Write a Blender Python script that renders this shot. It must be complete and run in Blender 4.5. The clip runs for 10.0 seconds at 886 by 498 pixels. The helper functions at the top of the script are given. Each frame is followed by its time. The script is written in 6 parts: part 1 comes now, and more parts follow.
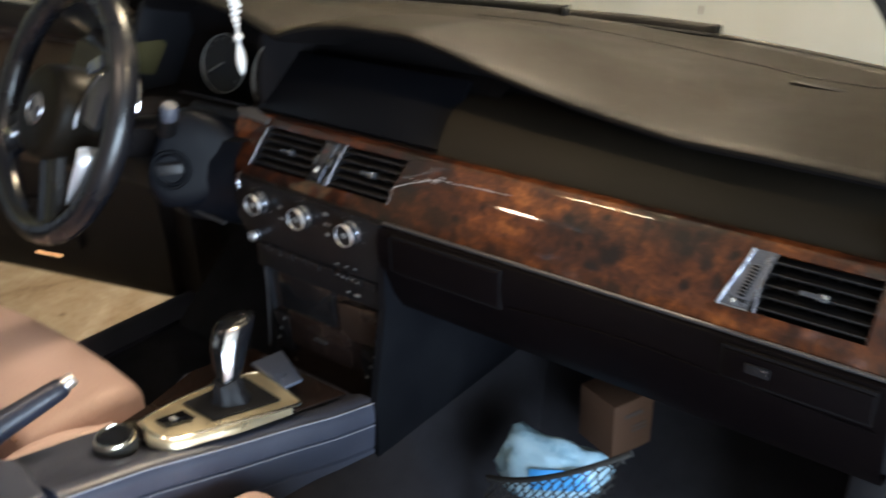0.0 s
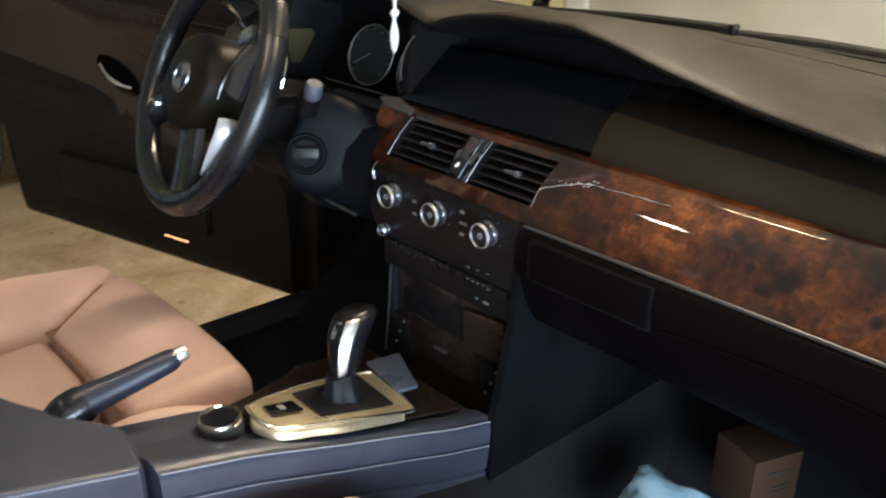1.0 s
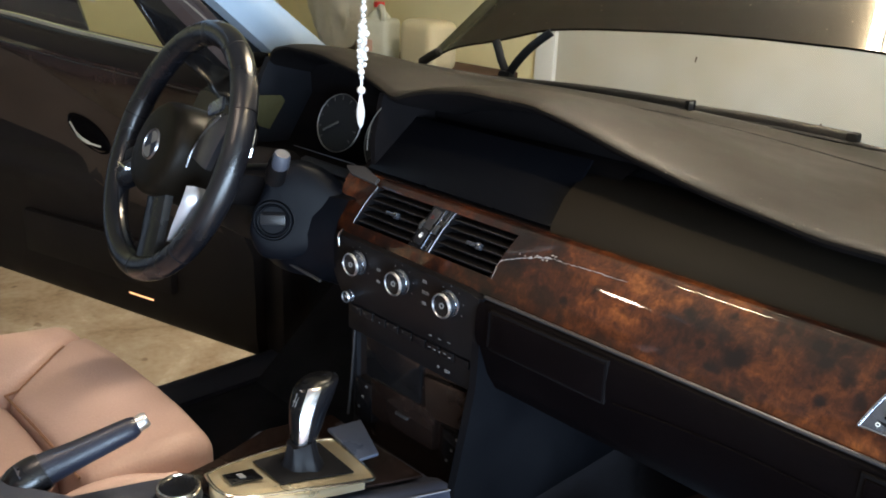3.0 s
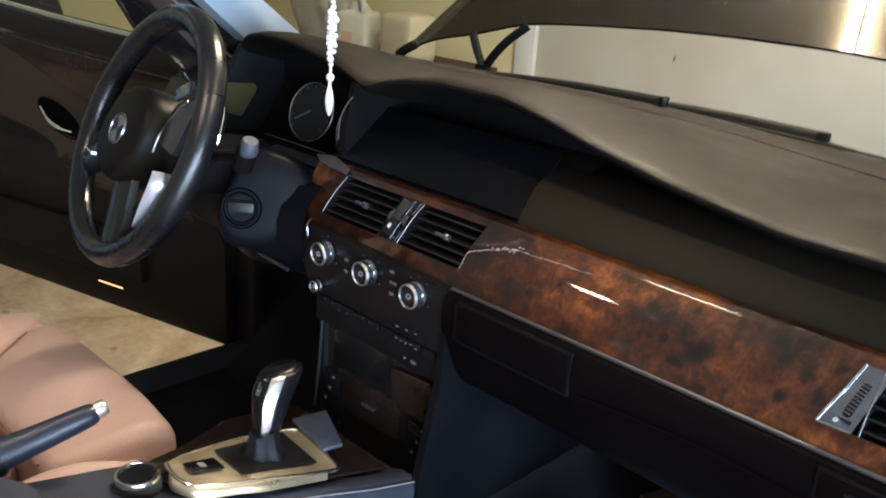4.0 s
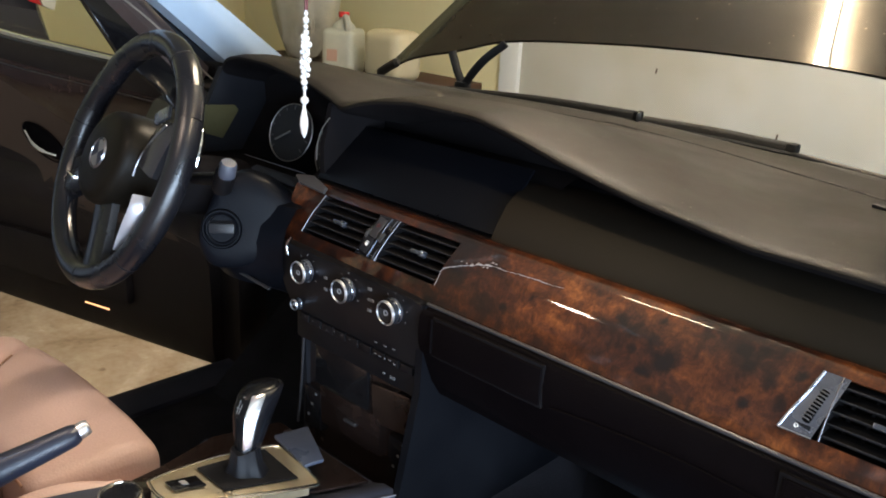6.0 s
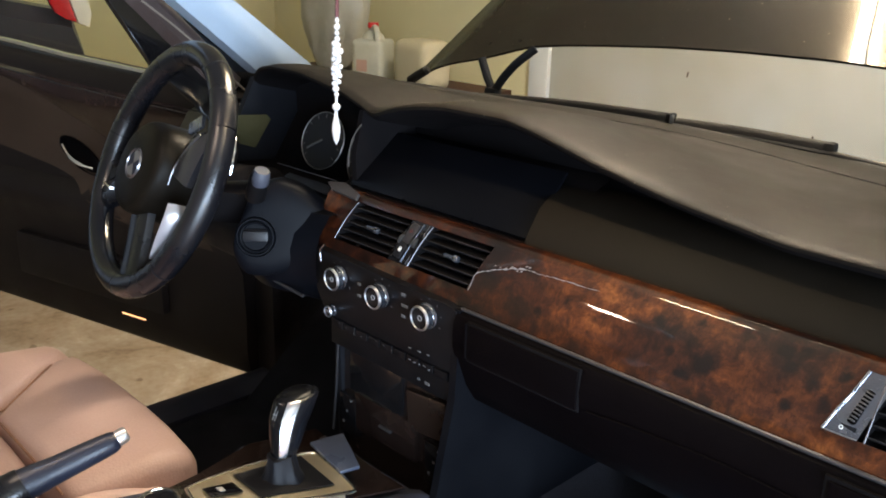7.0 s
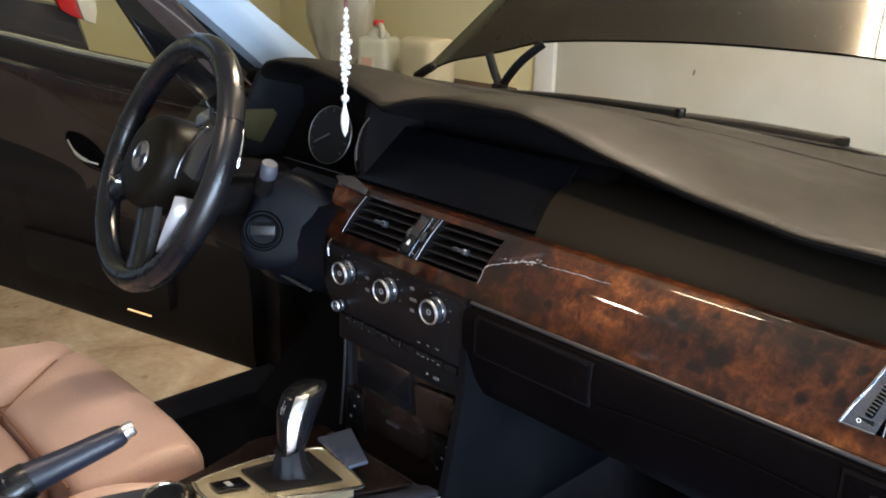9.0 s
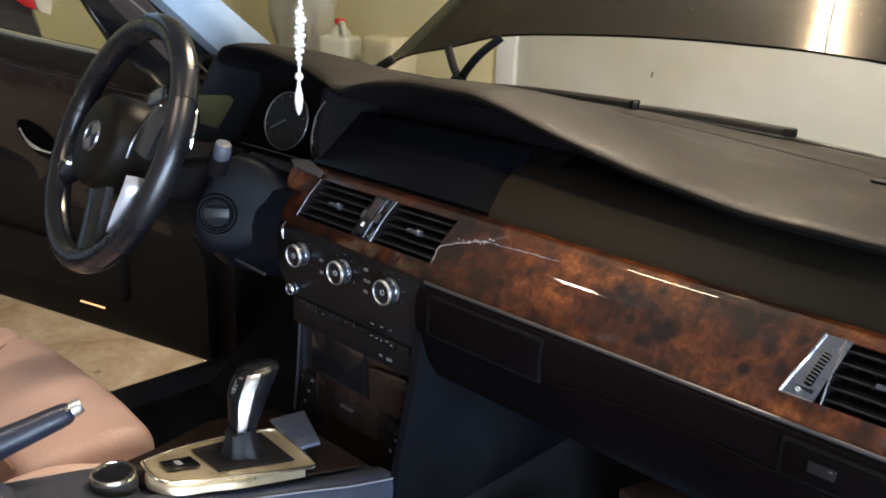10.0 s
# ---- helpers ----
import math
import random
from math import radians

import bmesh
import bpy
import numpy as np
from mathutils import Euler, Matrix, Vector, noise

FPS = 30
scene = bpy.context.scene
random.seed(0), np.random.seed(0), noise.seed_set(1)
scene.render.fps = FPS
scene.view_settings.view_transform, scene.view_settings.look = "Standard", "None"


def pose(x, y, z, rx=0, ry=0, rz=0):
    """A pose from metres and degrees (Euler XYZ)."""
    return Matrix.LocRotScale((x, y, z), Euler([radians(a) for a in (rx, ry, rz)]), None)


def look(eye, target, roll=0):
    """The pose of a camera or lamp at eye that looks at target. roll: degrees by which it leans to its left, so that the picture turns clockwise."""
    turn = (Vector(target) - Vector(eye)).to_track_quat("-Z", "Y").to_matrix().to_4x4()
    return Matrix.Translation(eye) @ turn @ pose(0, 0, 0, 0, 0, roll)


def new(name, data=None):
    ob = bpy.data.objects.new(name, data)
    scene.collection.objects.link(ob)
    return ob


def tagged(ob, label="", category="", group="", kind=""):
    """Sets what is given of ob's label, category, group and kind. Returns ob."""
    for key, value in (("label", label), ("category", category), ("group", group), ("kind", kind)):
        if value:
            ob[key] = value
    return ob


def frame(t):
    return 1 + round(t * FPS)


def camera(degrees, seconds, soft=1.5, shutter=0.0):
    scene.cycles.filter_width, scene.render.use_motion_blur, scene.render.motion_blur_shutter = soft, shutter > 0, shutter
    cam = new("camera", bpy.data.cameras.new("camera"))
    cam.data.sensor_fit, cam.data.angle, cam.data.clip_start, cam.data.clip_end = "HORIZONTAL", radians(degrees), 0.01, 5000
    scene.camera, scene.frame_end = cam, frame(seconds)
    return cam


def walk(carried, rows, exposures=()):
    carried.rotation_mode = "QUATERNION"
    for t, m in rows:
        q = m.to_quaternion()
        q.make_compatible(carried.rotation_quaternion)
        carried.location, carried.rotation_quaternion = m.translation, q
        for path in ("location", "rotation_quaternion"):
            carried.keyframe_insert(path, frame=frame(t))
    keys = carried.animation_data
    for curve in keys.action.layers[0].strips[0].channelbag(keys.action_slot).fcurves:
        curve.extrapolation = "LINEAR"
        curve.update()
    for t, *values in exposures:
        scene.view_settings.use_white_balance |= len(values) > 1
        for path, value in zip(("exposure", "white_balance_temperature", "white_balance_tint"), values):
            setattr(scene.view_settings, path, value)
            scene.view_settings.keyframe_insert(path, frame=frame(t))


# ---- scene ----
cam = camera(54.4, 10.0, soft=1.8, shutter=0.4)
PATH = [
    (0, (0.8408, -0.7171, 1.2656), (-0.3082, 0.6720, 0.3996), -1.96),
    (0.2, (0.8235, -0.7112, 1.2364), (-0.3655, 0.5302, 0.4270), 0.59),
    (0.5, (0.8000, -0.7124, 1.2101), (-0.5373, 0.5583, 0.4374), -0.01),
    (0.7, (0.7846, -0.7041, 1.2119), (-0.4531, 0.5429, 0.4886), -1.53),
    (1, (0.7744, -0.6957, 1.1949), (-0.5837, 0.5433, 0.4073), 0.90),
    (1.2, (0.7858, -0.7004, 1.2037), (-0.5217, 0.4427, 0.4333), 1.52),
    (1.5, (0.7929, -0.6934, 1.2073), (-0.5319, 0.5453, 0.3645), 1.35),
    (1.8, (0.7889, -0.6903, 1.2108), (-0.4492, 0.5243, 0.4351), 2.16),
    (2, (0.7883, -0.6950, 1.2187), (-0.5759, 0.5574, 0.4634), 0.94),
    (2.2, (0.7840, -0.6925, 1.2172), (-0.5097, 0.5172, 0.5291), 1.77),
    (2.5, (0.7824, -0.6974, 1.2205), (-0.5554, 0.6112, 0.5148), 3.14),
    (2.7, (0.7844, -0.6998, 1.2236), (-0.5001, 0.5467, 0.5862), 2.74),
    (3.8, (0.7986, -0.6890, 1.2162), (-0.4677, 0.5680, 0.5631), 2.04),
    (4, (0.7972, -0.6866, 1.2158), (-0.5112, 0.6655, 0.5376), 3.89),
    (4.2, (0.8043, -0.6902, 1.2213), (-0.4418, 0.6044, 0.6038), 5.30),
    (4.5, (0.8124, -0.6913, 1.2255), (-0.4872, 0.6853, 0.5805), 5.39),
    (4.7, (0.8136, -0.6899, 1.2275), (-0.4137, 0.6297, 0.6255), 5.34),
    (5, (0.8171, -0.6916, 1.2279), (-0.4988, 0.6787, 0.6028), 4.04),
    (5.2, (0.8175, -0.6922, 1.2267), (-0.4317, 0.6070, 0.6254), 3.96),
    (6.3, (0.8270, -0.6846, 1.2277), (-0.4183, 0.6122, 0.6133), 2.46),
    (6.5, (0.8242, -0.6856, 1.2253), (-0.5045, 0.6619, 0.5781), 1.89),
    (6.7, (0.8230, -0.6902, 1.2213), (-0.4615, 0.5622, 0.5957), 1.59),
    (7, (0.8226, -0.6864, 1.2208), (-0.5382, 0.6373, 0.5914), 1.51),
    (7.2, (0.8186, -0.6849, 1.2148), (-0.4708, 0.5727, 0.6100), 1.92),
    (7.5, (0.8152, -0.6828, 1.2154), (-0.5379, 0.6458, 0.5800), 2.78),
    (7.7, (0.8156, -0.6813, 1.2155), (-0.4704, 0.5837, 0.6191), 2.76),
    (8, (0.8103, -0.6794, 1.2118), (-0.5487, 0.6443, 0.5786), 2.47),
    (8.2, (0.8098, -0.6794, 1.2159), (-0.4986, 0.5644, 0.6232), 1.90),
    (8.5, (0.8111, -0.6791, 1.2114), (-0.5575, 0.6399, 0.5891), 2.20),
    (8.7, (0.8113, -0.6843, 1.2114), (-0.4985, 0.5592, 0.6212), 1.45),
    (9, (0.8132, -0.6863, 1.2097), (-0.5537, 0.6308, 0.5798), 1.50),
    (9.2, (0.8148, -0.6870, 1.2054), (-0.4833, 0.5668, 0.6113), 1.66),
    (9.5, (0.8171, -0.6905, 1.1973), (-0.5550, 0.6174, 0.5595), 1.62),
    (9.7, (0.8219, -0.6879, 1.1917), (-0.4459, 0.5939, 0.5921), 2.81),
    (10, (0.8316, -0.6878, 1.1831), (-0.4770, 0.6935, 0.5670), 2.64),
]
walk(cam, [(t, look(eye, target, roll)) for t, eye, target, roll in PATH], exposures=[(0.0, 0.27, 6500, 10), (0.5, 0.27, 6750, 10.5), (1.2, 0.27, 6400, 8.5), (2.0, 0.27, 6700, 6.5), (2.5, 0.27, 6250, 7.5), (2.7, 0.27, 6200, 8.5), (4.0, 0.27, 6090, 10.5), (7.0, 0.27, 6290, 12.5), (10.0, 0.27, 6200, 12.5)])

# ---- light ----
world = bpy.data.worlds.new("garage_sky")
world.use_nodes = True
scene.world = world
sky = world.node_tree.nodes.new("ShaderNodeTexSky")
sky.sky_type, sky.sun_disc, sky.sun_elevation, sky.sun_rotation = "NISHITA", False, radians(40), radians(150)
back = world.node_tree.nodes["Background"]
back.inputs["Strength"].default_value = 0.1
world.node_tree.links.new(sky.outputs[0], back.inputs[0])


def area_lamp(name, at, aim, size, power, colour):
    data = bpy.data.lights.new(name, "AREA")
    data.shape, data.size, data.size_y = "RECTANGLE", size[0], size[1]
    data.energy, data.color = power, colour
    ob = new(name, data)
    ob.matrix_world = look(at, aim)
    return ob


# daylight in the open garage gate beside the car
area_lamp("daylight_gate", (3.85, -2.3, 0.88), (-1.0, -2.3, 0.80), (3.8, 1.5), 425, (0.64, 0.81, 1.0))
# long ceiling fixture above the engine bay
tube_light = area_lamp("ceiling_tube_light", (-0.37, 1.50, 2.58), (-0.37, 1.50, 0.0), (0.065, 1.44), 47, (1.0, 0.88, 0.70))
tube_light.matrix_world = tube_light.matrix_world @ pose(0, 0, 0, 0, 0, 15)
# upward light added at the fixture to brighten the ceiling and fill the cabin
up_light = area_lamp("added_ceiling_uplight", (-0.37, 1.50, 2.648), (-0.37, 1.50, 4.0), (0.065, 1.44), 172, (1.0, 0.84, 0.62))
up_light.matrix_world = up_light.matrix_world @ pose(0, 0, 0, 0, 0, -15)
# courtesy lamp in the roof
area_lamp("courtesy_light", (-0.11, -0.47, 1.390), (-0.11, -0.46, 0.0), (0.085, 0.06), 1.3, (1.0, 0.78, 0.60))
# unseen second lamp, added to give the wood trim its upper highlight
area_lamp("trim_highlight_light", (0.185, -0.065, 1.392), (0.185, -0.055, 0.0), (0.17, 0.020), 2.3, (1.0, 0.78, 0.48))


# ---- materials ----
def material(name):
    mat = bpy.data.materials.new(name)
    mat.use_nodes = True
    tree = mat.node_tree
    return mat, tree, tree.nodes["Principled BSDF"]


def put(tree, kind, **values):
    node = tree.nodes.new(kind)
    for key, value in values.items():
        node.inputs[key.replace("_", " ")].default_value = value
    return node


def ramp(tree, source, stops):
    node = tree.nodes.new("ShaderNodeValToRGB")
    while len(node.color_ramp.elements) < len(stops):
        node.color_ramp.elements.new(0.5)
    for el, (at, colour) in zip(node.color_ramp.elements, stops):
        el.position, el.color = at, (*colour, 1)
    tree.links.new(source, node.inputs[0])
    return node.outputs[0]


def surface(name, dark, light, rough=0.5, metal=0.0, big=4.0, fine=120.0, bump=0.2, coat=0.0, rough_spread=0.12, spec=0.5, sheen=0.0, depth=0.002, voronoi=False, dust=0.0):
    """Two-scale mottled surface with relief: big stains, fine grain."""
    mat, tree, bsdf = material(name)
    link = tree.links.new
    where = tree.nodes.new("ShaderNodeTexCoord").outputs["Object"]
    a = put(tree, "ShaderNodeTexNoise", Scale=big, Detail=6.0, Roughness=0.6)
    b = put(tree, "ShaderNodeTexNoise", Scale=fine, Detail=3.0)
    link(where, a.inputs["Vector"])
    link(where, b.inputs["Vector"])
    mix = tree.nodes.new("ShaderNodeMath")
    mix.operation = "MULTIPLY_ADD"
    mix.inputs[1].default_value = 0.35
    link(b.outputs["Fac"], mix.inputs[0])
    link(a.outputs["Fac"], mix.inputs[2])
    colour = ramp(tree, mix.outputs[0], [(0.38, dark), (0.95, light)])
    if dust:
        grains = put(tree, "ShaderNodeTexVoronoi", Scale=dust)
        link(where, grains.inputs["Vector"])
        fleck = put(tree, "ShaderNodeMapRange", From_Min=0.035, From_Max=0.075, To_Min=0.55, To_Max=0.0)
        link(grains.outputs["Distance"], fleck.inputs["Value"])
        over = tree.nodes.new("ShaderNodeMix")
        over.data_type = "RGBA"
        over.inputs["B"].default_value = (0.16, 0.145, 0.12, 1)
        link(fleck.outputs[0], over.inputs["Factor"])
        link(colour, over.inputs["A"])
        colour = over.outputs["Result"]
    link(colour, bsdf.inputs["Base Color"])
    spread = put(tree, "ShaderNodeMapRange", From_Min=0.3, From_Max=0.7, To_Min=max(rough - rough_spread, 0.02), To_Max=min(rough + rough_spread, 1.0))
    link(a.outputs["Fac"], spread.inputs["Value"])
    link(spread.outputs[0], bsdf.inputs["Roughness"])
    if bump:
        source = b.outputs["Fac"]
        if voronoi:
            cells = put(tree, "ShaderNodeTexVoronoi", Scale=fine)
            link(where, cells.inputs["Vector"])
            source = cells.outputs["Distance"]
        relief = put(tree, "ShaderNodeBump", Strength=bump, Distance=depth)
        link(source, relief.inputs["Height"])
        link(relief.outputs[0], bsdf.inputs["Normal"])
    bsdf.inputs["Metallic"].default_value = metal
    bsdf.inputs["Coat Weight"].default_value = coat
    bsdf.inputs["Coat Roughness"].default_value = 0.03
    bsdf.inputs["Specular IOR Level"].default_value = spec
    bsdf.inputs["Sheen Weight"].default_value = sheen
    return mat


def burl(name):
    """Dark glossy burl veneer: clouded warm patches, soft dark zones, clusters of eyes, fine flecks, thick lacquer."""
    mat, tree, bsdf = material(name)
    link = tree.links.new
    where = tree.nodes.new("ShaderNodeTexCoord").outputs["Object"]

    def math_node(kind, a, b):
        node = tree.nodes.new("ShaderNodeMath")
        node.operation = kind
        for socket, value in zip(node.inputs, (a, b)):
            if isinstance(value, float):
                socket.default_value = value
            else:
                link(value, socket)
        return node.outputs[0]

    def bend_by(source, scale, amount, detail):
        """The coordinates, pushed about by noise."""
        warp = put(tree, "ShaderNodeTexNoise", Scale=scale, Detail=detail, Roughness=0.55)
        link(where, warp.inputs["Vector"])
        centre = tree.nodes.new("ShaderNodeVectorMath")
        centre.operation = "SUBTRACT"
        centre.inputs[1].default_value = (0.5, 0.5, 0.5)
        link(warp.outputs["Color"], centre.inputs[0])
        push = tree.nodes.new("ShaderNodeVectorMath")
        push.operation = "MULTIPLY_ADD"
        push.inputs[1].default_value = (amount, amount, amount)
        link(centre.outputs[0], push.inputs[0])
        link(source, push.inputs[2])
        return push.outputs[0]

    soft = bend_by(where, 24.0, 0.030, 3.0)
    rough = bend_by(soft, 150.0, 0.010, 4.0)

    def cloud(scale, detail, roughness, weight, stretch=(1, 1, 1)):
        mapping = put(tree, "ShaderNodeMapping", Scale=stretch)
        link(soft, mapping.inputs["Vector"])
        node = put(tree, "ShaderNodeTexNoise", Scale=scale, Detail=detail, Roughness=roughness)
        link(mapping.outputs[0], node.inputs["Vector"])
        return math_node("MULTIPLY", math_node("SUBTRACT", node.outputs["Fac"], 0.5), weight)

    def blob(spot, size, hard, source):
        """1 at the spot, falling to 0 at its size."""
        away = tree.nodes.new("ShaderNodeVectorMath")
        away.operation = "DISTANCE"
        away.inputs[1].default_value = spot
        link(source, away.inputs[0])
        ball = put(tree, "ShaderNodeMapRange", From_Min=size * hard, From_Max=size, To_Min=1.0, To_Max=0.0)
        ball.interpolation_type = "SMOOTHSTEP"
        link(away.outputs["Value"], ball.inputs["Value"])
        return ball.outputs[0]

    total = math_node("ADD", cloud(10.0, 3.0, 0.5, 0.85), 0.47)
    for scale, detail, roughness, weight, stretch in ((36.0, 5.0, 0.62, 0.98, (1, 1, 1)), (120.0, 4.0, 0.65, 0.42, (1, 1, 1)), (60.0, 4.0, 0.6, 0.15, (4.0, 0.5, 0.5)), (420.0, 2.0, 0.5, 0.16, (1.6, 0.7, 0.7))):
        total = math_node("ADD", total, cloud(scale, detail, roughness, weight, stretch))
    # broad darker zones at set spots along the strip
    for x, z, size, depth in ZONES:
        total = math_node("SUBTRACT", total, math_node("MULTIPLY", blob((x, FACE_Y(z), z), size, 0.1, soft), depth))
    # clusters of dark eyes, each with a paler heart
    eyes = None
    for x, z, size in EYES:
        one = blob((x, FACE_Y(z), z), size * 1.55, 0.05, rough)
        eyes = one if eyes is None else math_node("MAXIMUM", eyes, one)
    total = math_node("SUBTRACT", total, math_node("MULTIPLY", eyes, 0.34))
    colour = ramp(tree, total, [(0.10, (0.0056, 0.0022, 0.0015)), (0.30, (0.0155, 0.0045, 0.0022)), (0.46, (0.039, 0.0098, 0.0028)), (0.62, (0.090, 0.0240, 0.0057)), (0.84, (0.215, 0.0690, 0.0150))])
    link(colour, bsdf.inputs["Base Color"])
    bsdf.inputs["Roughness"].default_value = 0.5
    bsdf.inputs["Specular IOR Level"].default_value = 0.15
    bsdf.inputs["Coat Weight"].default_value = 1.0
    bsdf.inputs["Coat Roughness"].default_value = 0.045
    return mat


def plain(name, colour, rough=0.4, metal=0.0, glow=0.0, coat=0.0, alpha=1.0, transmission=0.0):
    mat, tree, bsdf = material(name)
    bsdf.inputs["Base Color"].default_value = (*colour, 1)
    bsdf.inputs["Roughness"].default_value = rough
    bsdf.inputs["Metallic"].default_value = metal
    bsdf.inputs["Coat Weight"].default_value = coat
    bsdf.inputs["Alpha"].default_value = alpha
    bsdf.inputs["Transmission Weight"].default_value = transmission
    if glow:
        bsdf.inputs["Emission Color"].default_value = (*colour, 1)
        bsdf.inputs["Emission Strength"].default_value = glow
    return mat


def glass(name, tint, gloss=0.06):
    """Thin pane: clear, with a faint mirror on it."""
    mat, tree, bsdf = material(name)
    clear = put(tree, "ShaderNodeBsdfTransparent")
    clear.inputs[0].default_value = (*tint, 1)
    shine = put(tree, "ShaderNodeBsdfGlossy", Roughness=0.02)
    fres = put(tree, "ShaderNodeFresnel", IOR=1.45)
    half = tree.nodes.new("ShaderNodeMath")
    half.operation = "MULTIPLY"
    half.inputs[1].default_value = gloss
    mix = tree.nodes.new("ShaderNodeMixShader")
    tree.links.new(fres.outputs[0], half.inputs[0])
    tree.links.new(half.outputs[0], mix.inputs[0])
    tree.links.new(clear.outputs[0], mix.inputs[1])
    tree.links.new(shine.outputs[0], mix.inputs[2])
    tree.links.new(mix.outputs[0], tree.nodes["Material Output"].inputs[0])
    return mat


PAD = surface("dash_pad_grain", (0.0062, 0.0050, 0.0038), (0.0124, 0.0100, 0.0076), 0.58, big=3, fine=520, bump=0.14, voronoi=True, depth=0.001, spec=0.11, dust=55)
STALKGREY = surface("pale_stalk_grey", (0.036, 0.039, 0.054), (0.052, 0.056, 0.074), 0.5, big=20, fine=400, bump=0.05, depth=0.0004)
KHAKI = surface("olive_lit_patch", (0.036, 0.032, 0.0135), (0.056, 0.050, 0.022), 0.7, big=10, fine=300, bump=0.1, depth=0.0006, spec=0.1)
FRAMEBROWN = surface("brown_frame_plastic", (0.040, 0.026, 0.022), (0.066, 0.044, 0.038), 0.45, big=8, fine=200, bump=0.1, depth=0.0006)
SEALHIGHLIGHT = surface("pale_seal_highlight", (0.17, 0.135, 0.105), (0.26, 0.21, 0.165), 0.5, big=12, fine=200, bump=0.1, depth=0.0004)
SOFT = surface("dash_soft_grain", (0.0082, 0.0064, 0.0044), (0.0125, 0.0098, 0.0068), 0.62, big=5, fine=520, bump=0.07, voronoi=True, depth=0.0006, spec=0.09)
HOODBLACK = surface("flocked_hood_black", (0.0042, 0.0036, 0.0038), (0.0074, 0.0064, 0.0068), 0.8, big=8, fine=500, bump=0.15, depth=0.0005, spec=0.04)
BLACK = surface("black_plastic", (0.0045, 0.0047, 0.0060), (0.0090, 0.0092, 0.0112), 0.5, big=8, fine=500, bump=0.15, depth=0.0005, spec=0.2)
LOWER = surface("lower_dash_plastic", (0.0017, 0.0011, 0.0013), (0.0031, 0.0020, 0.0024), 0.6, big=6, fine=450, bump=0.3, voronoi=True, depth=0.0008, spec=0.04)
GLOSS = surface("gloss_black", (0.004, 0.004, 0.005), (0.010, 0.009, 0.009), 0.12, big=6, fine=200, bump=0.0, coat=0.6)
PIANO = surface("smoked_wood_gloss", (0.0080, 0.0050, 0.0042), (0.0200, 0.0122, 0.0098), 0.20, big=14, fine=90, bump=0.0, coat=0.35, spec=0.35)
LEATHER = surface("dark_leather", (0.023, 0.0265, 0.041), (0.046, 0.051, 0.074), 0.40, big=7, fine=620, bump=0.2, voronoi=True, depth=0.0008)
RIMLEATHER = surface("worn_rim_leather", (0.0036, 0.0037, 0.0050), (0.0080, 0.0080, 0.0100), 0.26, big=9, fine=520, bump=0.12, voronoi=True, depth=0.0008)
TAN = surface("tan_leather", (0.49, 0.325, 0.272), (0.61, 0.43, 0.372), 0.52, big=5, fine=300, bump=0.3, voronoi=True, depth=0.001)
TANSEAM = plain("tan_seam", (0.27, 0.145, 0.09), 0.8)
CARPET = surface("floor_carpet", (0.0150, 0.0142, 0.0165), (0.0330, 0.0315, 0.0360), 0.95, big=10, fine=700, bump=0.9, depth=0.004, spec=0.02)


def FACE_Y(z):
    """Depth of the trim strip's face at a height."""
    return float(np.interp(z, (0.8215, 0.842, 0.8585, 0.8722, 0.892), (0.0155, 0.024, 0.0327, 0.0415, 0.059)))


EYES = [(0.437, 0.869, 0.0095), (0.449, 0.8585, 0.0095), (0.460, 0.858, 0.0085), (0.435, 0.842, 0.007), (0.392, 0.878, 0.008), (0.409, 0.874, 0.009), (0.413, 0.857, 0.006), (0.435, 0.888, 0.006), (0.5555, 0.872, 0.008), (0.579, 0.884, 0.007), (0.539, 0.890, 0.007), (0.522, 0.885, 0.008), (0.539, 0.847, 0.008), (0.568, 0.8585, 0.007), (0.53, 0.876, 0.007), (0.246, 0.846, 0.006), (0.285, 0.866, 0.005)]
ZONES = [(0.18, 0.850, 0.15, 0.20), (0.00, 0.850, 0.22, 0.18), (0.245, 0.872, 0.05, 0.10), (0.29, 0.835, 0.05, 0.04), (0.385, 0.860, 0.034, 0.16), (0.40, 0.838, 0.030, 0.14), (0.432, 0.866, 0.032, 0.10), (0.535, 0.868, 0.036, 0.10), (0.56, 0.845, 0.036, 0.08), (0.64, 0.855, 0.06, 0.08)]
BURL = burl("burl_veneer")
SATIN = surface("brushed_aluminium", (0.80, 0.66, 0.43), (0.93, 0.81, 0.57), 0.36, metal=0.92, big=12, fine=600, bump=0.05, depth=0.0003)
GREYMETAL = surface("satin_grey", (0.16, 0.16, 0.17), (0.26, 0.26, 0.275), 0.30, metal=0.9, big=12, fine=400, bump=0.0)
DARKCHROME = plain("smoked_chrome", (0.36, 0.37, 0.41), 0.2, 1.0)
LINEMETAL = plain("trim_line_metal", (0.11, 0.105, 0.11), 0.35, 0.8)
RINGMETAL = plain("gauge_ring", (0.30, 0.285, 0.26), 0.42, 0.8)
SMOKED = surface("smoked_metal", (0.15, 0.165, 0.20), (0.24, 0.255, 0.30), 0.22, metal=0.9, big=14, fine=300, bump=0.0)
TRAYBLUE = surface("blue_grey_lid", (0.055, 0.066, 0.10), (0.09, 0.105, 0.15), 0.32, metal=0.3, big=10, fine=300, bump=0.05, depth=0.0004)
WIPERBLACK = surface("wiper_black", (0.0025, 0.0025, 0.0025), (0.006, 0.0055, 0.005), 0.6, big=12, fine=300, bump=0.2, depth=0.001, spec=0.2)
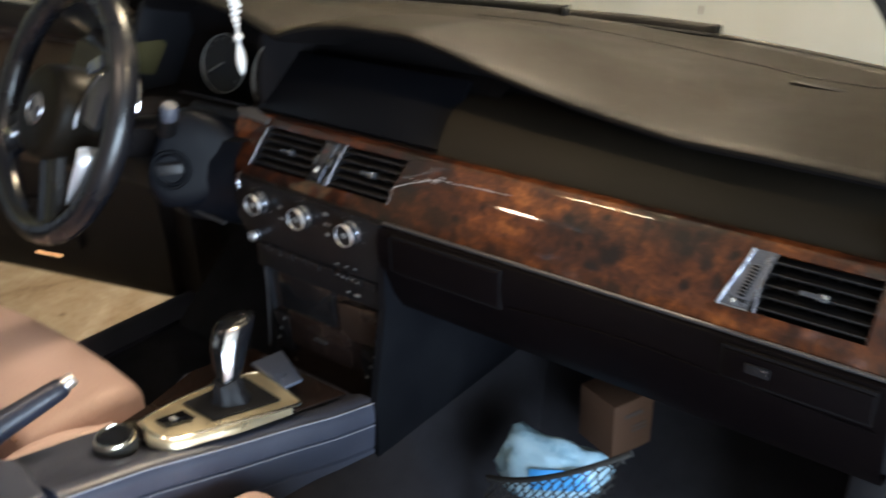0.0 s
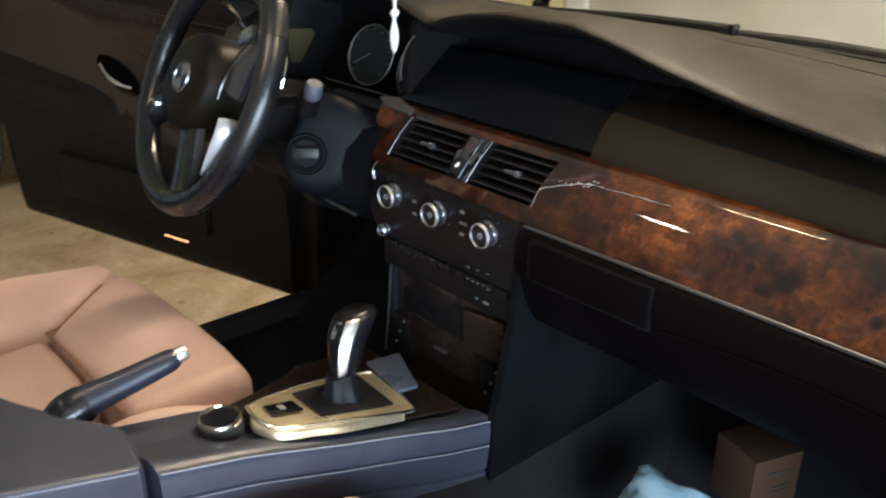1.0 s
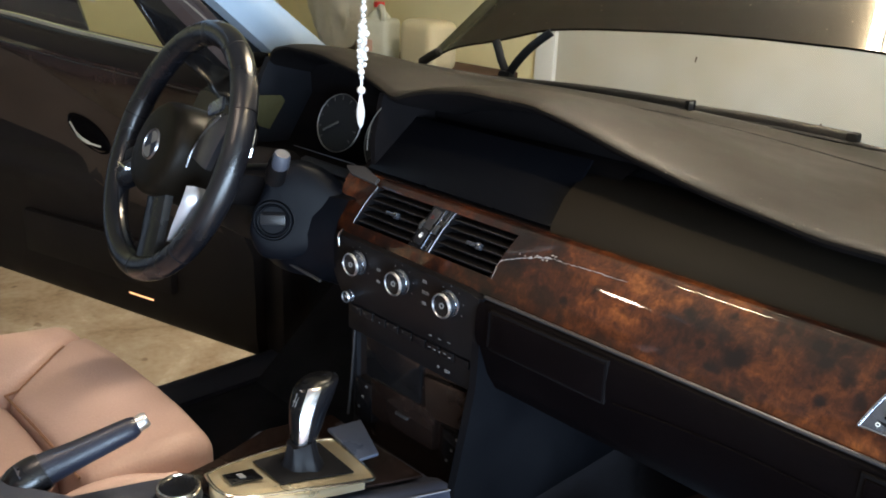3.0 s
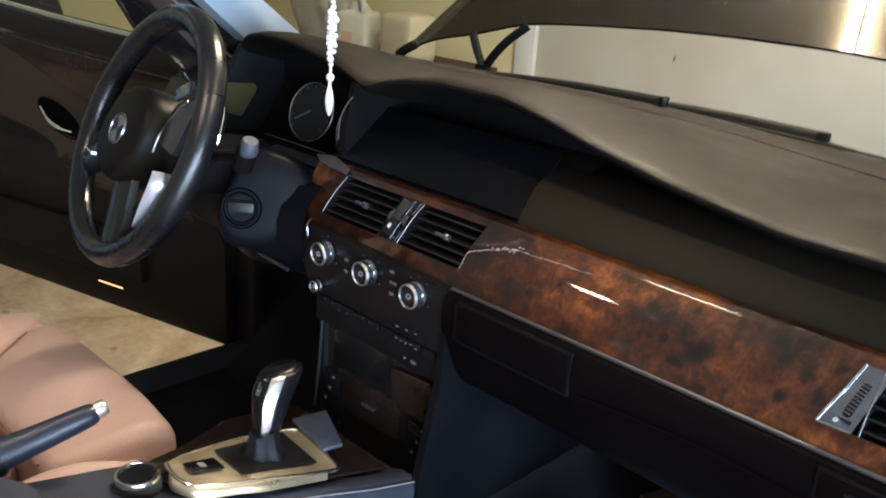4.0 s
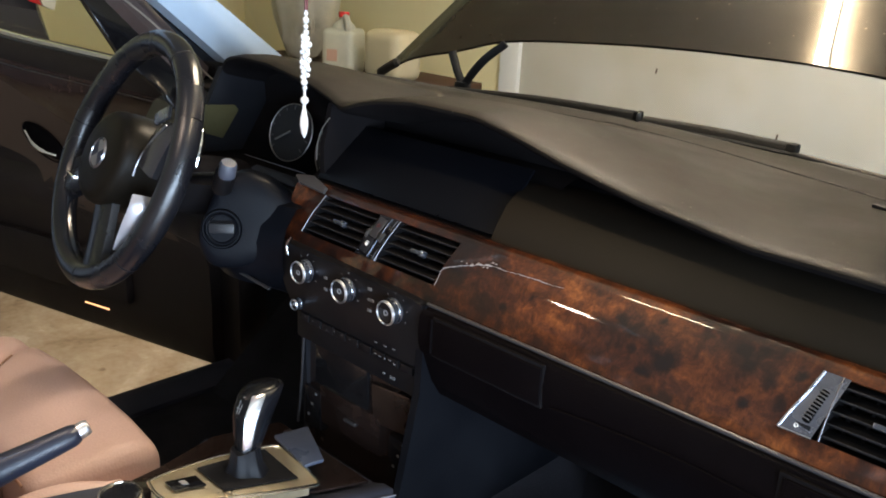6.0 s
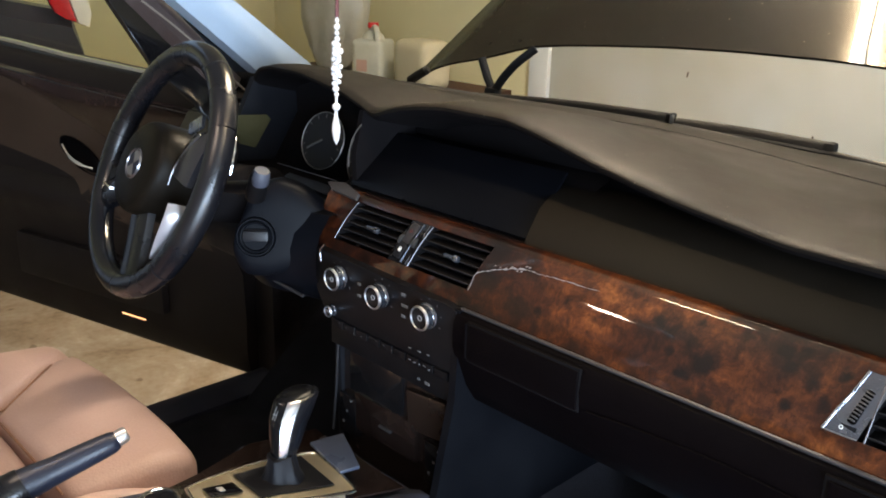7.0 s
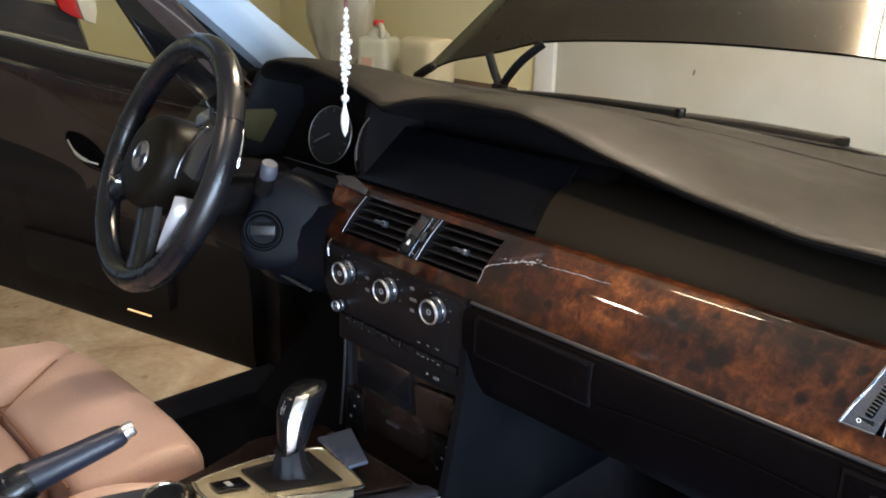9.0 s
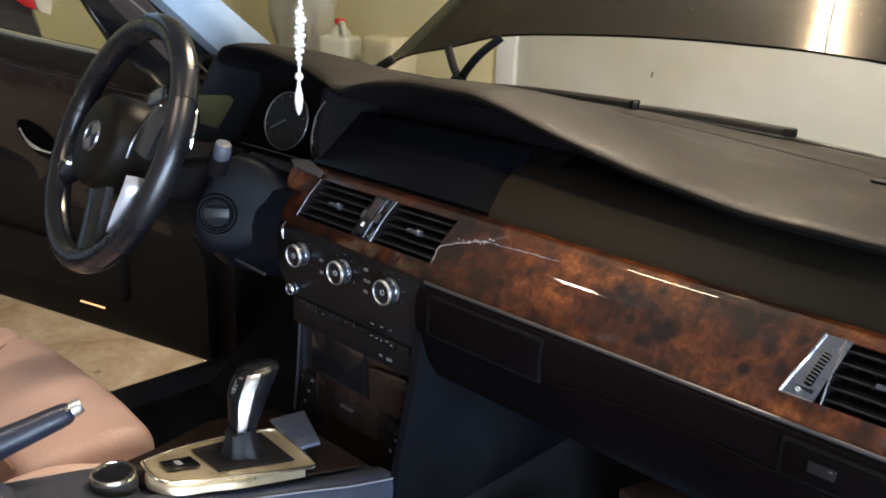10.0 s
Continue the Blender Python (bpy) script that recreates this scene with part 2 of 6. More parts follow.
WIPERDUST = surface("dusty_wiper", (0.010, 0.0085, 0.007), (0.026, 0.022, 0.018), 0.7, big=20, fine=300, bump=0.3, depth=0.001, spec=0.2)
WALLBLACK = surface("stack_side_black", (0.0024, 0.0026, 0.0036), (0.0046, 0.0050, 0.0066), 0.5, big=6, fine=450, bump=0.25, voronoi=True, depth=0.0008, spec=0.12)
CHROME = plain("chrome", (0.82, 0.82, 0.84), 0.10, 1.0)
# brown in this base colour stands for warm reflections on black paint
PAINT = surface("black_paint_warm_reflection", (0.014, 0.010, 0.008), (0.028, 0.020, 0.016), 0.14, big=3, fine=60, bump=0.02, coat=1.0, depth=0.001)
BONNETPAINT = surface("dusty_black_bonnet_paint", (0.003, 0.0025, 0.0018), (0.0075, 0.0058, 0.0040), 0.6, big=2.5, fine=35, bump=0.010, coat=0.36, depth=0.002, spec=0.04, dust=30)
RUBBER = surface("black_rubber", (0.010, 0.010, 0.010), (0.022, 0.021, 0.020), 0.8, big=9, fine=300, bump=0.2)
PILLAR = surface("pale_pillar_cloth", (0.31, 0.39, 0.48), (0.40, 0.49, 0.59), 0.85, big=6, fine=600, bump=0.3, depth=0.001)
SCREEN = surface("dark_screen", (0.0023, 0.0026, 0.0038), (0.0033, 0.0037, 0.0052), 0.34, big=6, fine=200, bump=0.0, spec=0.09)
WHITE = plain("white_print", (0.75, 0.75, 0.72), 0.6)
STITCH = plain("pale_stitch", (0.20, 0.21, 0.25), 0.7)
BEAD = plain("pearl_bead", (0.62, 0.61, 0.60), 0.25, coat=0.5)
KNEE = surface("blue_black_panel", (0.0018, 0.0021, 0.0033), (0.0033, 0.0039, 0.0059), 0.46, big=8, fine=450, bump=0.15, depth=0.0006, spec=0.10)
DOORSKIN = surface("brown_door_leather", (0.042, 0.0250, 0.0165), (0.070, 0.0440, 0.0300), 0.55, big=5, fine=330, bump=0.2, voronoi=True, depth=0.001, spec=0.22)
DOORDARK = surface("dark_door_plastic", (0.0120, 0.0080, 0.0068), (0.0215, 0.0150, 0.0125), 0.5, big=6, fine=450, bump=0.25, voronoi=True, depth=0.0008, spec=0.2)
DOORWOOD = surface("dark_door_wood", (0.018, 0.0090, 0.0062), (0.044, 0.0220, 0.0150), 0.2, big=16, fine=90, bump=0.0, coat=0.8)
AIRBAG = surface("airbag_cover", (0.0034, 0.0027, 0.0018), (0.0078, 0.0060, 0.0040), 0.45, big=7, fine=420, bump=0.2, voronoi=True, depth=0.0006, spec=0.09)
KEYPRINT = plain("key_print", (0.10, 0.10, 0.10), 0.6)
DIALPRINT = plain("dim_dial_print", (0.05, 0.048, 0.045), 0.6)
CORD = plain("dark_red_cord", (0.10, 0.03, 0.03), 0.7)
CONCRETE, tree, bsdf = material("garage_concrete")
where = tree.nodes.new("ShaderNodeTexCoord").outputs["Object"]
blot = put(tree, "ShaderNodeTexNoise", Scale=3.2, Detail=8.0, Roughness=0.65, Distortion=0.6)
grit = put(tree, "ShaderNodeTexNoise", Scale=45.0, Detail=4.0)
spot = put(tree, "ShaderNodeTexNoise", Scale=11.0, Detail=2.0)
for node in (blot, grit, spot):
    tree.links.new(where, node.inputs["Vector"])
both = tree.nodes.new("ShaderNodeMath")
both.operation = "MULTIPLY_ADD"
both.inputs[1].default_value = 0.25
tree.links.new(grit.outputs["Fac"], both.inputs[0])
tree.links.new(blot.outputs["Fac"], both.inputs[2])
base = ramp(tree, both.outputs[0], [(0.42, (0.20, 0.135, 0.080)), (0.58, (0.345, 0.262, 0.178)), (0.72, (0.43, 0.352, 0.262)), (0.82, (0.52, 0.46, 0.385))])
mask = ramp(tree, spot.outputs["Fac"], [(0.68, (1, 1, 1)), (0.74, (0.55, 0.50, 0.45))])
mixed = tree.nodes.new("ShaderNodeMix")
mixed.data_type, mixed.blend_type = "RGBA", "MULTIPLY"
mixed.inputs["Factor"].default_value = 1.0
tree.links.new(base, mixed.inputs["A"])
tree.links.new(mask, mixed.inputs["B"])
tree.links.new(mixed.outputs["Result"], bsdf.inputs["Base Color"])
relief = put(tree, "ShaderNodeBump", Strength=0.3, Distance=0.002)
tree.links.new(grit.outputs["Fac"], relief.inputs["Height"])
tree.links.new(relief.outputs[0], bsdf.inputs["Normal"])
bsdf.inputs["Roughness"].default_value = 0.6
WALLY = surface("yellow_wall_paint", (0.76, 0.66, 0.37), (0.85, 0.76, 0.46), 0.8, big=1.2, fine=90, bump=0.15)
WALLC = surface("cream_wall_paint", (0.390, 0.358, 0.270), (0.495, 0.478, 0.412), 0.8, big=1.6, fine=7, bump=0.03)
TRIMWHITE = surface("white_board_paint", (0.74, 0.73, 0.68), (0.84, 0.83, 0.78), 0.6, big=3, fine=90, bump=0.1)
CARD = surface("corrugated_card", (0.042, 0.0165, 0.0060), (0.064, 0.0265, 0.0100), 0.85, big=8, fine=200, bump=0.25)
PACK = surface("white_plastic_film", (0.18, 0.32, 0.42), (0.34, 0.49, 0.58), 0.3, big=20, fine=60, bump=0.4, depth=0.004)
PACKBLUE = plain("blue_print", (0.05, 0.28, 0.62), 0.35)
JUGPLASTIC = surface("milky_plastic", (0.46, 0.45, 0.36), (0.58, 0.57, 0.48), 0.4, big=9, fine=60, bump=0.1)
RED = plain("red_plastic", (0.65, 0.03, 0.03), 0.35)
FILM = surface("cloudy_plastic_sheet", (0.40, 0.375, 0.30), (0.60, 0.565, 0.47), 0.35, big=7, fine=40, bump=0.25, depth=0.006)
TAILRED = plain("red_lens", (0.45, 0.008, 0.01), 0.12, coat=0.8)
TAILCLEAR = plain("clear_lens", (0.65, 0.60, 0.52), 0.15, coat=0.6)
NAVY = surface("dark_navy_paint", (0.016, 0.014, 0.019), (0.028, 0.025, 0.034), 0.35, big=3, fine=60, bump=0.0, coat=0.25, spec=0.3)
CEIL = surface("dim_ceiling_board", (0.56, 0.48, 0.36), (0.68, 0.60, 0.47), 0.9, big=1.5, fine=60, bump=0.2)
LINER = surface("roof_lining", (0.44, 0.43, 0.41), (0.54, 0.53, 0.50), 0.9, big=5, fine=400, bump=0.2)
SCRATCH = plain("scuffed_filler", (0.24, 0.21, 0.20), 0.7)
SILVER = plain("satin_silver", (0.80, 0.80, 0.83), 0.34, 1.0)
PANELBLACK = surface("control_panel_black", (0.0036, 0.0032, 0.0036), (0.0070, 0.0062, 0.0068), 0.40, big=8, fine=400, bump=0.1, depth=0.0004, spec=0.2)
GRIPBLACK = surface("grip_black", (0.003, 0.003, 0.0035), (0.006, 0.006, 0.0065), 0.25, big=8, fine=300, bump=0.0, spec=0.2)
SILLPLASTIC = surface("sill_plastic", (0.024, 0.024, 0.034), (0.038, 0.038, 0.052), 0.48, big=5, fine=300, bump=0.15, depth=0.0006, spec=0.3)
SPOKEDARK = surface("smoked_spoke", (0.060, 0.060, 0.070), (0.100, 0.098, 0.110), 0.24, metal=0.8, big=12, fine=300, bump=0.0)
SPOKEMETAL = plain("spoke_silver", (0.62, 0.62, 0.65), 0.32, 1.0)
GRIPLEATHER = surface("grip_leather", (0.007, 0.009, 0.017), (0.015, 0.018, 0.032), 0.36, big=9, fine=500, bump=0.3, voronoi=True, depth=0.0006)
WINDSCREEN = glass("windscreen_glass", (0.97, 0.98, 0.97), 0.02)
GLASS = glass("side_glass", (0.93, 0.96, 0.94))
VENTBLACK = surface("vent_black", (0.0034, 0.0030, 0.0033), (0.0060, 0.0054, 0.0058), 0.5, big=8, fine=400, bump=0.1, depth=0.0004, spec=0.15)
SLATEDGE = surface("slat_edge_grey", (0.010, 0.010, 0.011), (0.022, 0.021, 0.022), 0.4, big=30, fine=300, bump=0.0, spec=0.3)
TRIMGREY = surface("matte_grey_cap", (0.034, 0.030, 0.029), (0.048, 0.043, 0.041), 0.6, big=20, fine=400, bump=0.08, depth=0.0004, spec=0.15)
GREYKEY = surface("dull_grey_plastic", (0.016, 0.015, 0.016), (0.028, 0.026, 0.027), 0.42, big=20, fine=400, bump=0.08, depth=0.0004, spec=0.35)
BINFILM = surface("faded_bin_plastic", (0.46, 0.40, 0.26), (0.58, 0.51, 0.35), 0.5, big=7, fine=40, bump=0.1, depth=0.004)
LIDWOOD = surface("brown_lid_wood", (0.0125, 0.0075, 0.0055), (0.026, 0.016, 0.0118), 0.30, big=14, fine=90, bump=0.0, coat=0.3)


# ---- building helpers ----
def finish(bm, name, mat, sharp=0.6):
    for face in bm.faces:
        face.smooth = True
    for edge in bm.edges:
        if len(edge.link_faces) == 2 and edge.calc_face_angle(0) > sharp:
            edge.smooth = False
    mesh = bpy.data.meshes.new(name)
    bm.to_mesh(mesh)
    bm.free()
    mesh.materials.append(mat)
    return mesh


def part(name, bm, mat, parent=None, label="", sharp=0.6):
    ob = new(name, finish(bm, name, mat, sharp))
    ob.parent = parent
    if label:
        tagged(ob, label)
    return ob


def thing(name, label, category, m=None, group="", kind=""):
    ob = new(name)
    ob.empty_display_size = 0.05
    if m is not None:
        ob.matrix_world = m
    return tagged(ob, label, category, group, kind)


def solid(name, bm, mat, label, category, group="", kind="", sharp=0.6):
    return tagged(new(name, finish(bm, name, mat, sharp)), label, category, group, kind)


def loft(rows, closed=False, caps=False):
    """A skin over rows of points; closed: each row is a ring."""
    bm = bmesh.new()
    grid = [[bm.verts.new(p) for p in row] for row in rows]
    n = len(rows[0])
    for a, b in zip(grid, grid[1:]):
        for i in range(n if closed else n - 1):
            j = (i + 1) % n
            bm.faces.new((a[i], a[j], b[j], b[i]))
    if caps:
        bm.faces.new(grid[0][::-1])
        bm.faces.new(grid[-1])
    bmesh.ops.recalc_face_normals(bm, faces=bm.faces)
    return bm


def box(size, at=(0, 0, 0), r=0.0, seg=2, turn=(0, 0, 0)):
    bm = bmesh.new()
    bmesh.ops.create_cube(bm, size=1)
    bmesh.ops.scale(bm, vec=size, verts=bm.verts)
    if r:
        bmesh.ops.bevel(bm, geom=list(bm.edges), offset=r, segments=seg, profile=0.6, affect="EDGES")
    bm.transform(pose(*at, *turn))
    return bm


def lathe(profile, n=32, m=None):
    """profile: (radius, height) round the local z axis."""
    rows = []
    for k in range(n):
        a = 2 * math.pi * k / n
        rows.append([(r * math.cos(a), r * math.sin(a), h) for r, h in profile])
    rows.append(rows[0])
    bm = loft(rows)
    bmesh.ops.remove_doubles(bm, verts=bm.verts, dist=1e-6)
    bmesh.ops.recalc_face_normals(bm, faces=bm.faces)
    if m is not None:
        bm.transform(m)
    return bm


def tube(points, radius, n=10, caps=True, flat=1.0):
    """A round bar along points; radius: one number or one a point."""
    pts = [Vector(p) for p in points]
    rows, side = [], None
    for i, p in enumerate(pts):
        way = (pts[min(i + 1, len(pts) - 1)] - pts[max(i - 1, 0)]).normalized()
        if side is None:
            side = way.orthogonal().normalized()
        side = (side - way * side.dot(way)).normalized()
        up = way.cross(side)
        r = radius[i] if isinstance(radius, (list, tuple)) else radius
        rows.append([tuple(p + r * (math.cos(a) * side + flat * math.sin(a) * up)) for a in (2 * math.pi * k / n for k in range(n))])
    return loft(rows, closed=True, caps=caps)


def smooth_line(points, steps=6):
    """A soft curve through points."""
    pts = [Vector(p) for p in points]
    out = []
    for i in range(len(pts) - 1):
        a, b, c, d = pts[max(i - 1, 0)], pts[i], pts[i + 1], pts[min(i + 2, len(pts) - 1)]
        for k in range(steps):
            t = k / steps
            out.append(0.5 * ((2 * b) + (c - a) * t + (2 * a - 5 * b + 4 * c - d) * t * t + (3 * b - a - 3 * c + d) * t**3))
    out.append(pts[-1])
    return out


def join(*some):
    bm = bmesh.new()
    for one in some:
        mesh = bpy.data.meshes.new("piece")
        one.to_mesh(mesh)
        one.free()
        bm.from_mesh(mesh)
        bpy.data.meshes.remove(mesh)
    return bm


def slab(outline, thick, way=(0, 0, 1), r=0.0):
    """A plate: outline of points, thickened along way."""
    bm = bmesh.new()
    lift = Vector(way).normalized() * thick
    a = [bm.verts.new(p) for p in outline]
    b = [bm.verts.new(Vector(p) + lift) for p in outline]
    n = len(outline)
    bm.faces.new(a[::-1])
    bm.faces.new(b)
    for i in range(n):
        bm.faces.new((a[i], a[(i + 1) % n], b[(i + 1) % n], b[i]))
    bmesh.ops.recalc_face_normals(bm, faces=bm.faces)
    if r:
        bmesh.ops.bevel(bm, geom=list(bm.edges), offset=r, segments=2, profile=0.6, affect="EDGES")
    return bm


def curve_of(table):
    xs, *cols = zip(*table)

    def at(x):
        return tuple(float(np.interp(x, xs, col)) for col in cols)

    return at


def spaced(a, b, n):
    return [a + (b - a) * i / (n - 1) for i in range(n)]

# ---- garage ----
solid("floor", box((11, 12, 0.1), (-1.5, -0.5, -0.05)), CONCRETE, "stained tan concrete garage floor", "floor", kind="structure")
solid("ceiling", box((11, 12, 0.1), (-1.5, -0.5, 2.75)), CEIL, "dim tan garage ceiling", "ceiling", kind="structure")
solid("wall_north", box((6.26, 0.15, 2.7), (0.92, 3.075, 1.35)), WALLC, "cream painted garage wall", "wall", kind="structure")
solid("wall_north_left", box((4.74, 0.15, 2.7), (-4.58, 3.075, 1.35)), WALLY, "yellow painted garage wall", "wall", kind="structure")
solid("wall_west", box((0.15, 8.2, 2.7), (-4.9, -1.1, 1.35)), WALLY, "yellow painted garage side wall", "wall", kind="structure")
solid("wall_east", join(box((0.15, 1.2, 2.7), (4.0, -4.82, 1.35)), box((0.15, 3.4, 2.7), (4.0, 1.35, 1.35)), box((0.15, 3.9, 1.04), (4.0, -2.3, 2.18))), WALLC, "cream painted garage side wall with an open gate", "wall", kind="structure")
solid("wall_south", box((11.0, 0.15, 2.7), (-1.5, -5.4, 1.35)), WALLC, "cream painted garage rear wall", "wall", kind="structure")
solid("trim_board", box((0.13, 0.03, 2.7), (-2.235, 2.984, 1.35), r=0.004), TRIMWHITE, "white painted upright board on the wall", "trim", kind="structure")

rag = random.Random(3)
for k, (x, z, h) in enumerate(((-1.35, 0.74, 0.022), (-0.72, 0.52, 0.034), (0.2, 0.66, 0.014))):
    solid("wall_scuff", slab([(x, 2.9988, z), (x + 0.006, 2.9988, z - 0.004), (x + 0.012, 2.9988, z + h), (x + 0.004, 2.9988, z + h * 1.1)], 0.001, (0, -1, 0)), CARD, "small brown scuff on the wall", "scuff", group="wall scuffs", kind="structure")
fixture = thing("ceiling_lamp", "long white ceiling lamp above the engine bay", "lamp")
fixture.matrix_world = pose(-0.37, 1.50, 2.62, 0, 0, 15)
for y in (-0.735, 0.735):
    part("end_cap", box((0.075, 0.03, 0.09), (0, y, 0.035), r=0.006), TRIMWHITE, fixture)
part("diffuser", box((0.065, 1.44, 0.03), (0, 0, 0.005), r=0.01), plain("lit_diffuser", (1.0, 0.86, 0.62), 0.5, glow=14.0), fixture, "glowing warm diffuser")

# ---- cabin shell ----
solid("car_floor", loft([[(x, y, z) for y, z in ((-1.6, 0.31), (-0.2, 0.29), (0.20, 0.29), (0.45, 0.50), (0.60, 0.86))] for x in (-0.70, -0.4, 0.0, 0.4, 0.70)]), CARPET, "black carpeted car floor rising to the toe board", "car floor", kind="structure")
tunnel = [[(x, y, z) for x, z in ((-0.24, 0.305), (-0.16, 0.36), (-0.13, 0.47), (0.0, 0.50), (0.12, 0.49), (0.15, 0.47), (0.21, 0.36), (0.28, 0.315))] for y in spaced(-1.55, 0.5, 8)]
solid("transmission_tunnel", loft(tunnel), CARPET, "black carpeted tunnel between the footwells", "tunnel", kind="structure")
for side, name in ((-1, "sill_left"), (1, "sill_right")):
    prof = [(0.70, 0.20), (0.70, 0.300), (0.735, 0.318), (0.765, 0.318), (0.79, 0.305), (0.805, 0.28), (0.85, 0.265), (0.865, 0.23), (0.85, 0.16)]
    solid(name, loft([[(side * x, y, z) for x, z in prof] for y in spaced(-1.0, 0.62, 6)], closed=True, caps=True), SILLPLASTIC, "blue-black plastic door sill", "sill", kind="structure")
solid("firewall", box((1.5, 0.03, 0.66), (0, 0.635, 0.58)), BLACK, "black bulkhead ahead of the footwells", "bulkhead", kind="structure")
for s, name in ((-1, "kick_panel_left"), (1, "kick_panel_right_shading")):
    # right panel is lengthened rearwards to keep gate light off the passenger floor
    reach = 0.34 if s < 0 else 0.56
    solid(name, box((0.04, reach, 0.57), (s * 0.735, 0.635 - reach / 2, 0.645), r=0.01), BLACK, "black side panel of the footwell", "panel", kind="structure")
solid("hinge_pillar_left", box((0.09, 0.08, 0.72), (-0.760, 0.325, 0.58), r=0.008), DOORDARK, "black lower pillar between door hinge and footwell", "pillar", kind="structure")
# roof stays out of view; added to close the cabin and shade the dash
roof_rows = [[(x, y, 1.43 + 0.02 * (1 - (x / 0.62) ** 2) - 0.05 * max(0, (y + 0.35) / 0.45) ** 2) for y in spaced(-2.0, 0.0, 9)] for x in spaced(-0.6, 0.6, 9)]
roof = loft(roof_rows)
bmesh.ops.solidify(roof, geom=roof.faces[:], thickness=0.03)
solid("car_roof", roof, LINER, "pale cloth lined car roof", "roof", kind="structure")
dome = thing("roof_console", "grey roof console with a lit courtesy lamp", "courtesy lamp")
part("housing", box((0.26, 0.14, 0.026), (-0.11, -0.47, 1.411), r=0.008), LINER, dome)
lens = plain("lit_lens", (1.0, 0.74, 0.45), 0.4, glow=10.0)
part("lens", box((0.095, 0.066, 0.006), (-0.11, -0.47, 1.396), r=0.002), lens, dome, "lit warm lens")
# housing and lens of the added highlight lamp, out of view
visor = thing("trim_highlight_lamp", "unseen lamp added for the upper highlight on the trim", "courtesy lamp")
part("housing", box((0.22, 0.05, 0.034), (0.185, -0.065, 1.417), r=0.006), LINER, visor)
part("lens", box((0.18, 0.026, 0.006), (0.185, -0.065, 1.398), r=0.002), lens, visor, "lit warm lens")


def pillar(s):
    low, high = [(s * 0.685, 0.262, 1.0), (s * 0.68, 0.405, 0.995)], [(s * 0.66, -0.235, 1.40), (s * 0.66, -0.15, 1.40)]
    rows = []
    for t in spaced(0, 1, 8):
        a, b = Vector(low[0]).lerp(Vector(high[0]), t), Vector(low[1]).lerp(Vector(high[1]), t)
        mid = (a + b) / 2 + Vector((-s * 0.008, 0, 0.002))
        rows.append([tuple(a + Vector((s * 0.05, 0, 0))), tuple(a), tuple(a.lerp(mid, 0.6)), tuple(mid), tuple(b.lerp(mid, 0.6)), tuple(b), tuple(b + Vector((s * 0.05, 0, 0)))])
    return loft(rows, closed=True, caps=True)


for s, name in ((-1, "pillar_left"), (1, "pillar_right")):
    solid(name, pillar(s), PILLAR, "pale cloth covered windscreen pillar", "pillar", kind="structure")
    seal = [(s * 0.70, 0.26, 0.97), (s * 0.70, 0.21, 1.02), (s * 0.66, 0.02, 1.21), (s * 0.62, -0.18, 1.395)]
    if s < 0:
        solid("pillar_seal", slab([(-0.735, -0.02, 1.15), (-0.735, 0.10, 1.15), (-0.735, 0.28, 1.01), (-0.735, 0.285, 0.90), (-0.735, 0.19, 0.90), (-0.735, 0.06, 1.02)], 0.02, (-1, 0, 0), r=0.004), GLOSS, "black door seal beside the pillar", "seal", kind="structure")
    solid("pillar_frame_left" if s < 0 else "pillar_frame_right", tube(smooth_line([(s * 0.755, y - 0.035, z) for _, y, z in seal]), 0.034, n=10), FRAMEBROWN, "brown-black outer pillar frame with rubber seal", "pillar", kind="structure")

# ---- windscreen and cowl ----
# thin pale tube drawn as the highlight along the seal
edge_line = smooth_line([(-0.7200, 0.0396, 1.1433), (-0.7200, 0.0787, 1.1138), (-0.7200, 0.1271, 1.0744), (-0.7200, 0.1723, 1.0330), (-0.7200, 0.2480, 0.9620)], 4)
solid("seal_highlight", tube(edge_line, 0.0022, n=8), SEALHIGHLIGHT, "painted highlight along the door seal beside the pillar", "seal", kind="structure")
BACK = curve_of([(-0.75, 0.34, 0.995), (-0.5, 0.45, 0.995), (-0.37, 0.60, 0.966), (-0.23, 0.66, 0.958), (0.0, 0.69, 0.954), (0.28, 0.69, 0.946), (0.5, 0.60, 0.95), (0.75, 0.38, 0.98)])
glass_rows = []
for x in spaced(-0.70, 0.70, 15):
    y0, z0 = BACK(x)
    top = Vector((x * 0.86, -0.02 - 0.05 * (x / 0.7) ** 2, 1.405))
    glass_rows.append([tuple(Vector((x, y0 + 0.012, z0 + 0.004)).lerp(top, t) + Vector((0, 0.03, 0.04)) * (4 * t * (1 - t))) for t in spaced(0, 1, 7)])
ws = solid("windscreen", loft(glass_rows), WINDSCREEN, "clear curved windscreen", "windscreen", kind="structure")
ws.visible_shadow = False
cowl_rows = [[(x, BACK(x)[0] + dy, BACK(x)[1] + dz) for dy, dz in ((0.008, -0.004), (0.02, -0.001), (0.035, -0.003), (0.07, -0.018), (0.14, -0.06), (0.15, -0.2))] for x in spaced(-0.74, 0.74, 25)]
solid("cowl", loft(cowl_rows), WIPERBLACK, "matt black plastic cowl below the windscreen", "cowl", kind="structure")


